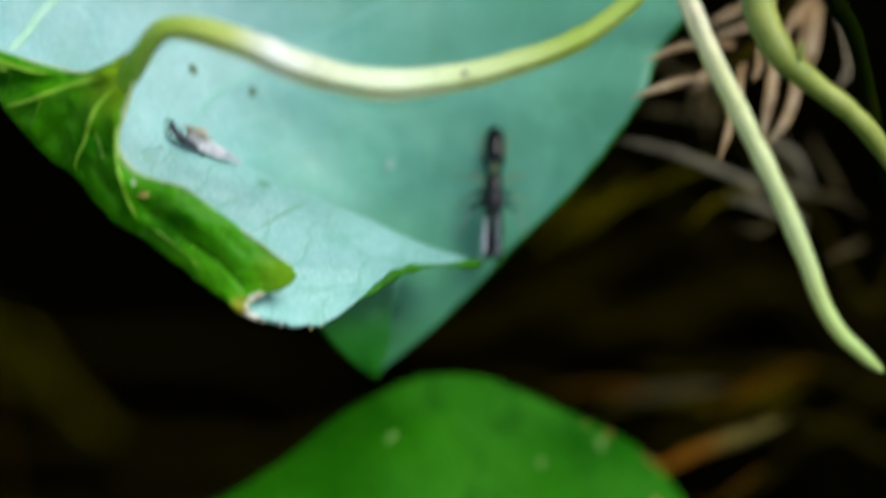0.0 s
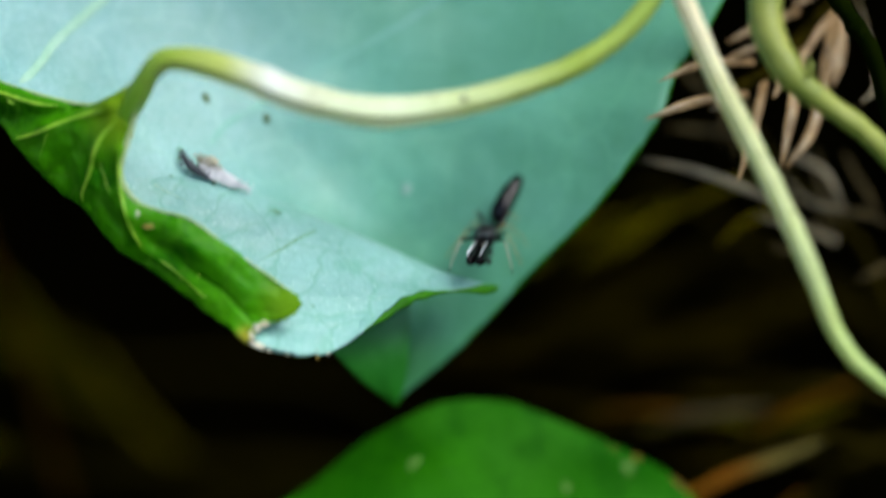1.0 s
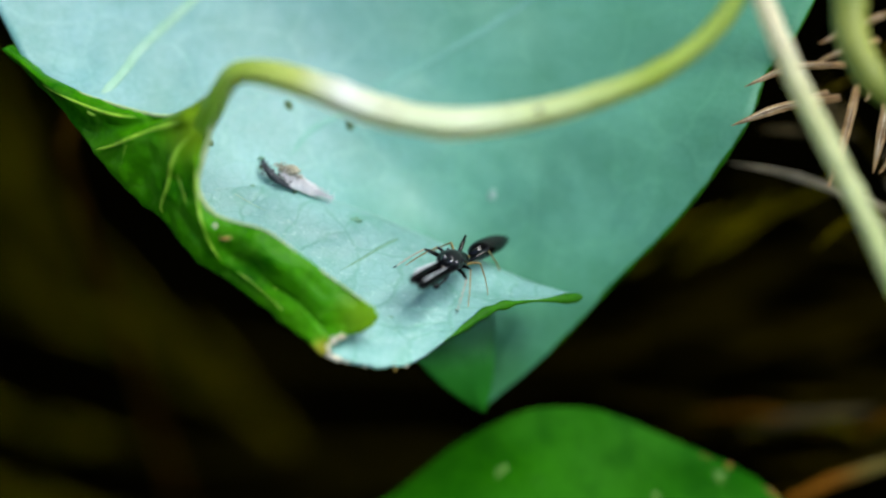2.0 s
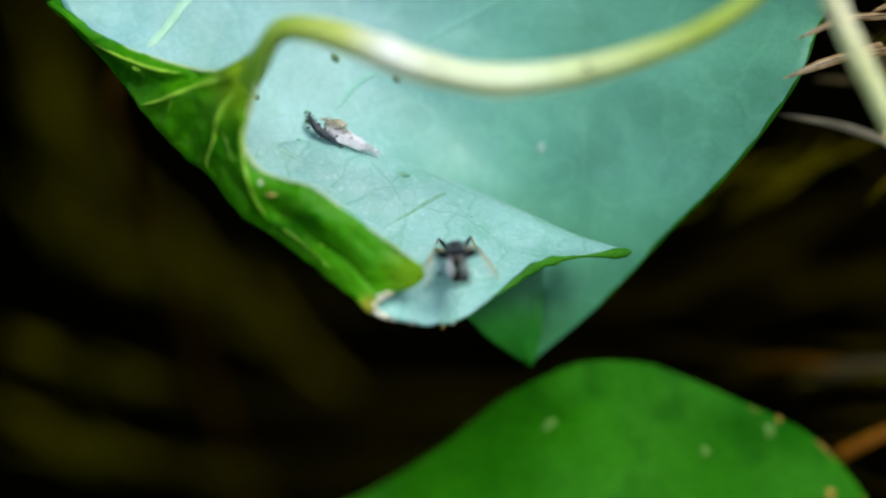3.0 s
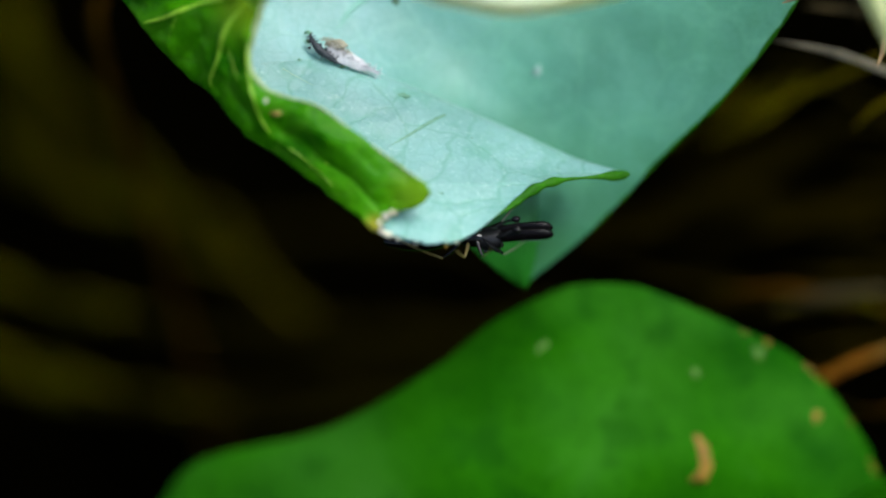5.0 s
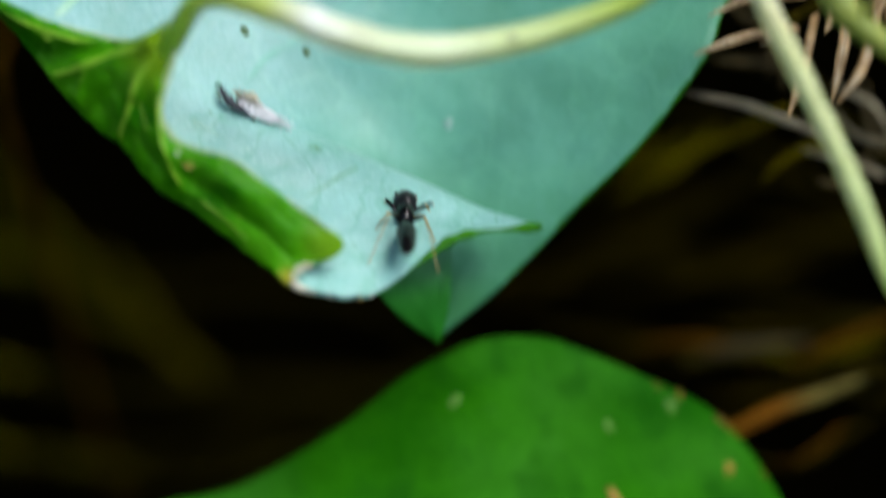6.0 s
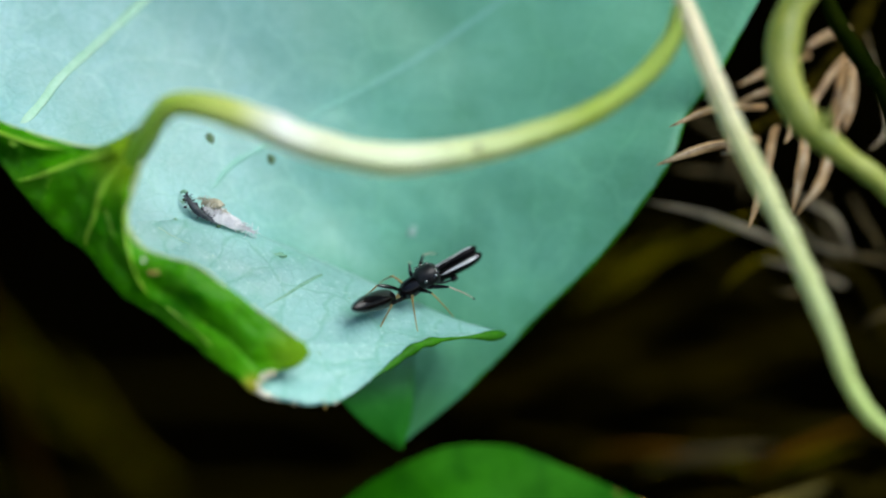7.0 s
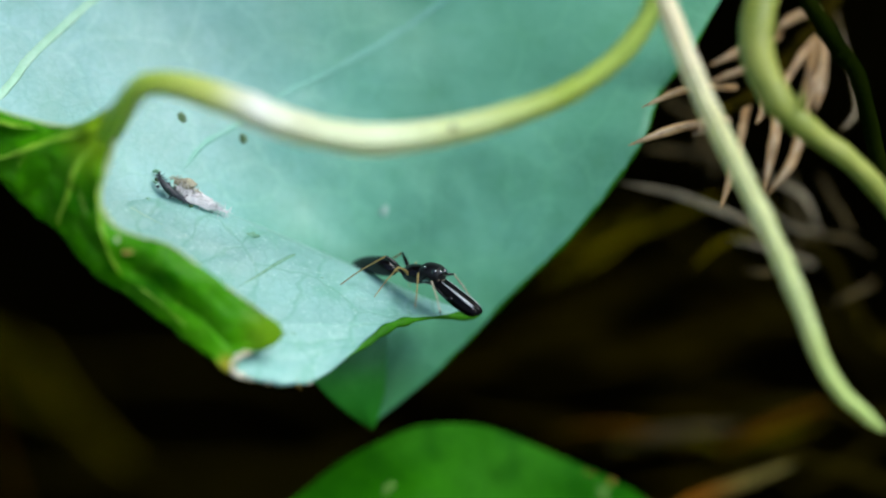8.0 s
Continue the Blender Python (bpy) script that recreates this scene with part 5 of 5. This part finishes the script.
# Waist of the spider in the leaf's space, the way it faces and the way its back faces.
SPIDER = (
    (0.00, 3.36, 2.27, -5.79, -0.030, -0.971, 0.236, -0.09, 0.20, 0.98),
    (0.20, 2.58, 0.91, -5.86, -0.452, -0.885, -0.110, -0.06, 0.21, 0.98),
    (0.50, 3.93, 0.68, -5.78, -0.320, -0.912, 0.257, -0.19, 0.26, 0.95),
    (0.80, 3.05, 0.85, -5.85, -0.350, -0.830, 0.430, -0.07, 0.25, 0.97),
    (0.90, 2.53, -0.20, -5.85, -0.320, -0.530, 0.785, -0.08, 0.40, 0.92),
    (1.00, 2.00, -0.21, -5.80, -0.170, -0.380, 0.909, -0.10, 0.50, 0.86),
    (1.10, 0.82, -0.28, -5.70, -0.257, -0.435, 0.863, 0.00, 0.60, 0.80),
    (1.20, 0.06, -0.65, -5.50, -0.152, -0.318, 0.936, 0.00, 0.70, 0.70),
    (1.70, -2.90, -1.30, -1.20, -0.450, -0.300, 0.840, 0.15, 0.70, 0.70),
    (2.00, -5.30, -1.70, -0.20, -0.380, -0.200, 0.900, 0.25, 0.66, 0.70),
    (2.30, -7.50, -2.34, 0.40, -0.278, -0.110, 0.954, 0.20, 0.70, 0.60),
    (2.40, -8.22, -2.59, 1.14, -0.123, -0.130, 0.984, 0.20, 0.80, 0.60),
    (2.50, -8.77, -3.53, 2.29, 0.018, -0.085, 0.996, 0.20, 0.90, 0.40),
    (2.70, -9.12, -4.17, 2.75, 0.114, -0.065, 0.991, 0.00, 0.95, 0.30),
    (2.90, -8.84, -4.49, 2.95, 0.162, -0.061, 0.985, 0.00, 0.95, 0.30),
    (3.00, -8.81, -4.32, 2.95, 0.178, -0.061, 0.982, 0.00, 0.95, 0.30),
    (3.10, -8.82, -4.51, 2.94, 0.129, -0.064, 0.990, 0.00, 0.95, 0.30),
    (3.20, -8.62, -4.68, 2.98, -0.046, -0.214, 0.976, 0.10, 0.80, 0.60),
    (3.30, -7.77, -5.52, 3.55, -0.338, -0.303, 0.891, 0.15, 0.64, 0.75),
    (3.40, -7.97, -5.53, 3.57, -0.446, -0.434, 0.783, 0.21, 0.62, 0.75),
    (3.50, -8.23, -5.68, 3.78, -0.430, -0.355, 0.830, 0.18, 0.61, 0.77),
    (3.60, -8.64, -5.90, 4.06, -0.580, -0.022, 0.814, 0.26, 0.64, 0.73),
    (3.70, -9.29, -6.72, 5.18, -0.913, 0.088, 0.399, 0.27, 0.51, 0.82),
    (3.80, -9.92, -7.38, 5.70, -0.960, 0.000, 0.100, 0.19, 0.56, 0.80),
    (3.90, -10.95, -6.85, 6.30, -0.850, -0.353, -0.392, 0.00, 0.45, 0.88),
    (4.00, -12.02, -7.02, 7.20, -0.567, -0.576, -0.588, 0.00, 0.15, 1.00),
    (4.10, -11.83, -7.57, 7.60, -0.409, -0.653, -0.638, 0.00, -0.20, 0.95),
    (4.20, -11.69, -8.08, 7.60, -0.148, -0.794, -0.590, 0.00, -0.50, 0.85),
    (4.30, -11.63, -9.21, 7.20, -0.031, -0.727, -0.686, 0.00, -0.70, 0.70),
    (4.40, -11.18, -10.30, 5.40, 0.166, -0.524, -0.835, 0.00, -0.95, 0.30),
    (4.50, -10.66, -9.57, 3.60, 0.600, -0.120, -0.750, -0.10, -0.95, -0.20),
    (4.70, -10.09, -8.65, 3.80, 0.930, 0.100, -0.300, -0.20, -0.85, -0.45),
    (5.00, -9.20, -8.60, 2.20, 0.930, 0.050, -0.100, -0.20, -0.75, -0.60),
    (5.30, -7.00, -8.70, 2.20, 0.750, -0.250, 0.500, 0.00, -0.90, -0.40),
    (5.50, -6.40, -8.60, 3.40, 0.450, 0.300, 0.800, 0.10, -0.60, 0.75),
    (5.65, -4.87, -8.20, 4.60, 0.250, 0.850, 0.300, 0.20, -0.10, 0.97),
    (5.80, -4.91, -7.14, 4.40, 0.170, 0.799, -0.577, 0.30, 0.62, 0.72),
    (5.90, -5.92, -5.48, 3.10, -0.017, 0.539, -0.842, 0.11, 0.62, 0.77),
    (6.00, -6.67, -4.16, 1.86, -0.077, 0.433, -0.898, 0.17, 0.66, 0.73),
    (6.10, -6.64, -3.36, 1.62, 0.028, 0.317, -0.948, 0.21, 0.65, 0.73),
    (6.20, -6.69, -2.97, 1.02, -0.018, 0.366, -0.930, 0.18, 0.67, 0.72),
    (6.30, -6.00, -2.97, 0.99, 0.173, 0.379, -0.909, -0.03, 0.57, 0.82),
    (6.40, -5.36, -1.75, -0.70, 0.423, 0.250, -0.871, 0.12, 0.74, 0.66),
    (6.50, -4.86, -1.89, -0.75, 0.572, 0.319, -0.756, 0.17, 0.68, 0.72),
    (6.60, -4.99, -2.00, -0.68, 0.580, 0.364, -0.729, 0.17, 0.70, 0.70),
    (6.70, -4.89, -1.75, -0.61, 0.695, 0.295, -0.656, 0.18, 0.72, 0.67),
    (6.80, -4.95, -1.48, -2.32, 0.670, 0.447, -0.593, 0.26, 0.82, 0.51),
    (6.90, -4.79, -1.70, -1.52, 0.679, 0.509, -0.529, 0.22, 0.75, 0.62),
    (7.00, -4.99, -1.91, -0.86, 0.831, 0.500, -0.244, 0.21, 0.70, 0.68),
    (7.20, -4.64, -1.59, -1.23, 0.958, 0.236, -0.162, 0.20, 0.73, 0.65),
    (7.50, -4.03, -1.39, -1.40, 0.992, 0.059, -0.115, 0.05, 0.93, 0.35),
    (7.70, -4.31, -1.91, -1.00, 0.897, -0.003, 0.442, 0.05, 0.96, 0.28),
    (8.00, -2.90, -1.51, -1.20, 0.880, -0.222, 0.420, 0.15, 0.97, 0.20),
)


def motions():
    rows = []
    for t, x, y, w, dx, dy, dw, ux, uy, uw in SPIDER:
        f = Vector((dx, dy, dw)).normalized()
        u = Vector((ux, uy, uw))
        u = (u - u.dot(f) * f).normalized()
        s = u.cross(f)
        turn = Matrix((f, s, u)).transposed().to_4x4()
        rows.append((t, LEAF @ Matrix.Translation(Vector((x, y, w)) * MM) @ turn))
    walk(spider, rows)
    walk(abdomen, [(t, pose(0, 0, 0, 0, a, b)) for t, a, b in (
        (0.0, -18, -0), (0.2, 2, -1), (0.5, -16, 3), (0.8, 4, 2), (0.9, 24, -10), (1.0, 40, -26), (1.1, 28, -16), (1.2, 24, -6), (2.3, 3, -6), (2.4, 2, -7),
        (2.5, -0, -3), (2.7, -5, 2), (2.9, -5, 0), (3.0, -5, -0), (3.1, -5, 1), (3.2, -5, 1), (3.3, -8, 8), (3.4, -18, 8), (3.5, -9, 14),
        (3.6, -2, 21), (3.7, -22, 26), (3.8, -2, 10), (3.9, 1, -10), (4.0, -27, -14), (4.1, -7, -13), (4.2, 4, -9), (4.3, 3, -11), (4.4, -5, -13),
        (4.5, -10, 0), (5.0, 0, 0), (5.8, 8, -7), (5.9, -3, 1), (6.0, 2, 0), (6.1, -3, -0), (6.2, 0, -1), (6.3, 2, 3), (6.4, 3, 3),
        (6.5, 1, 4), (6.6, 9, 8), (6.7, 7, 11), (6.8, 14, 10), (6.9, 18, 14), (7.0, 38, 14), (7.2, 24, 18), (7.5, 13, -7), (7.7, 13, 17),
        (8.0, -9, -18))])
    hinge = Vector((2.8, 0, 0.1)) * SPIDER_UNIT
    for jaw in JAWS:
        walk(jaw, [(t, Matrix.Translation(hinge) @ pose(0, 0, 0, 0, a, 0) @ Matrix.Translation(-hinge)) for t, a in (
        (0.0, 5), (0.2, 0), (0.5, 5), (0.8, 0), (0.9, 0), (1.0, -4), (1.1, 0), (1.2, -1), (2.3, 6), (2.4, 11),
        (2.5, 11), (2.7, 12), (2.9, 13), (3.0, 14), (3.1, 13), (3.2, 3), (3.3, -1), (3.4, -8), (3.5, 3),
        (3.6, -1), (3.7, -21), (3.8, 0), (3.9, 0), (4.0, 38), (4.1, 38), (4.2, 25), (4.3, 0), (4.4, 0),
        (4.5, 0), (5.0, 0), (5.8, 13), (5.9, 5), (6.0, 9), (6.1, 4), (6.2, 6), (6.3, 8), (6.4, 6),
        (6.5, 16), (6.6, 12), (6.7, 1), (6.8, -9), (6.9, 1), (7.0, 2), (7.2, -1), (7.5, 8), (7.7, 14),
        (8.0, 22))])
    for leg, hip, side, k in LEGS:
        phase = math.pi * ((k + (side > 0)) % 2)
        keys = []
        for i in range(41):
            t = i * 0.2
            pace = 0.35 + 0.65 * max(0.0, math.sin(1.3 * t + 0.6 * k)) ** 2
            swing = 13 * pace * math.sin(9.0 * t + phase + 0.5 * k)
            lift = 7 * pace * max(0.0, math.cos(9.0 * t + phase + 0.5 * k))
            keys.append((t, Matrix.Translation(hip) @ pose(0, 0, 0, side * lift, 0, swing)))
        walk(leg, keys)


motions()
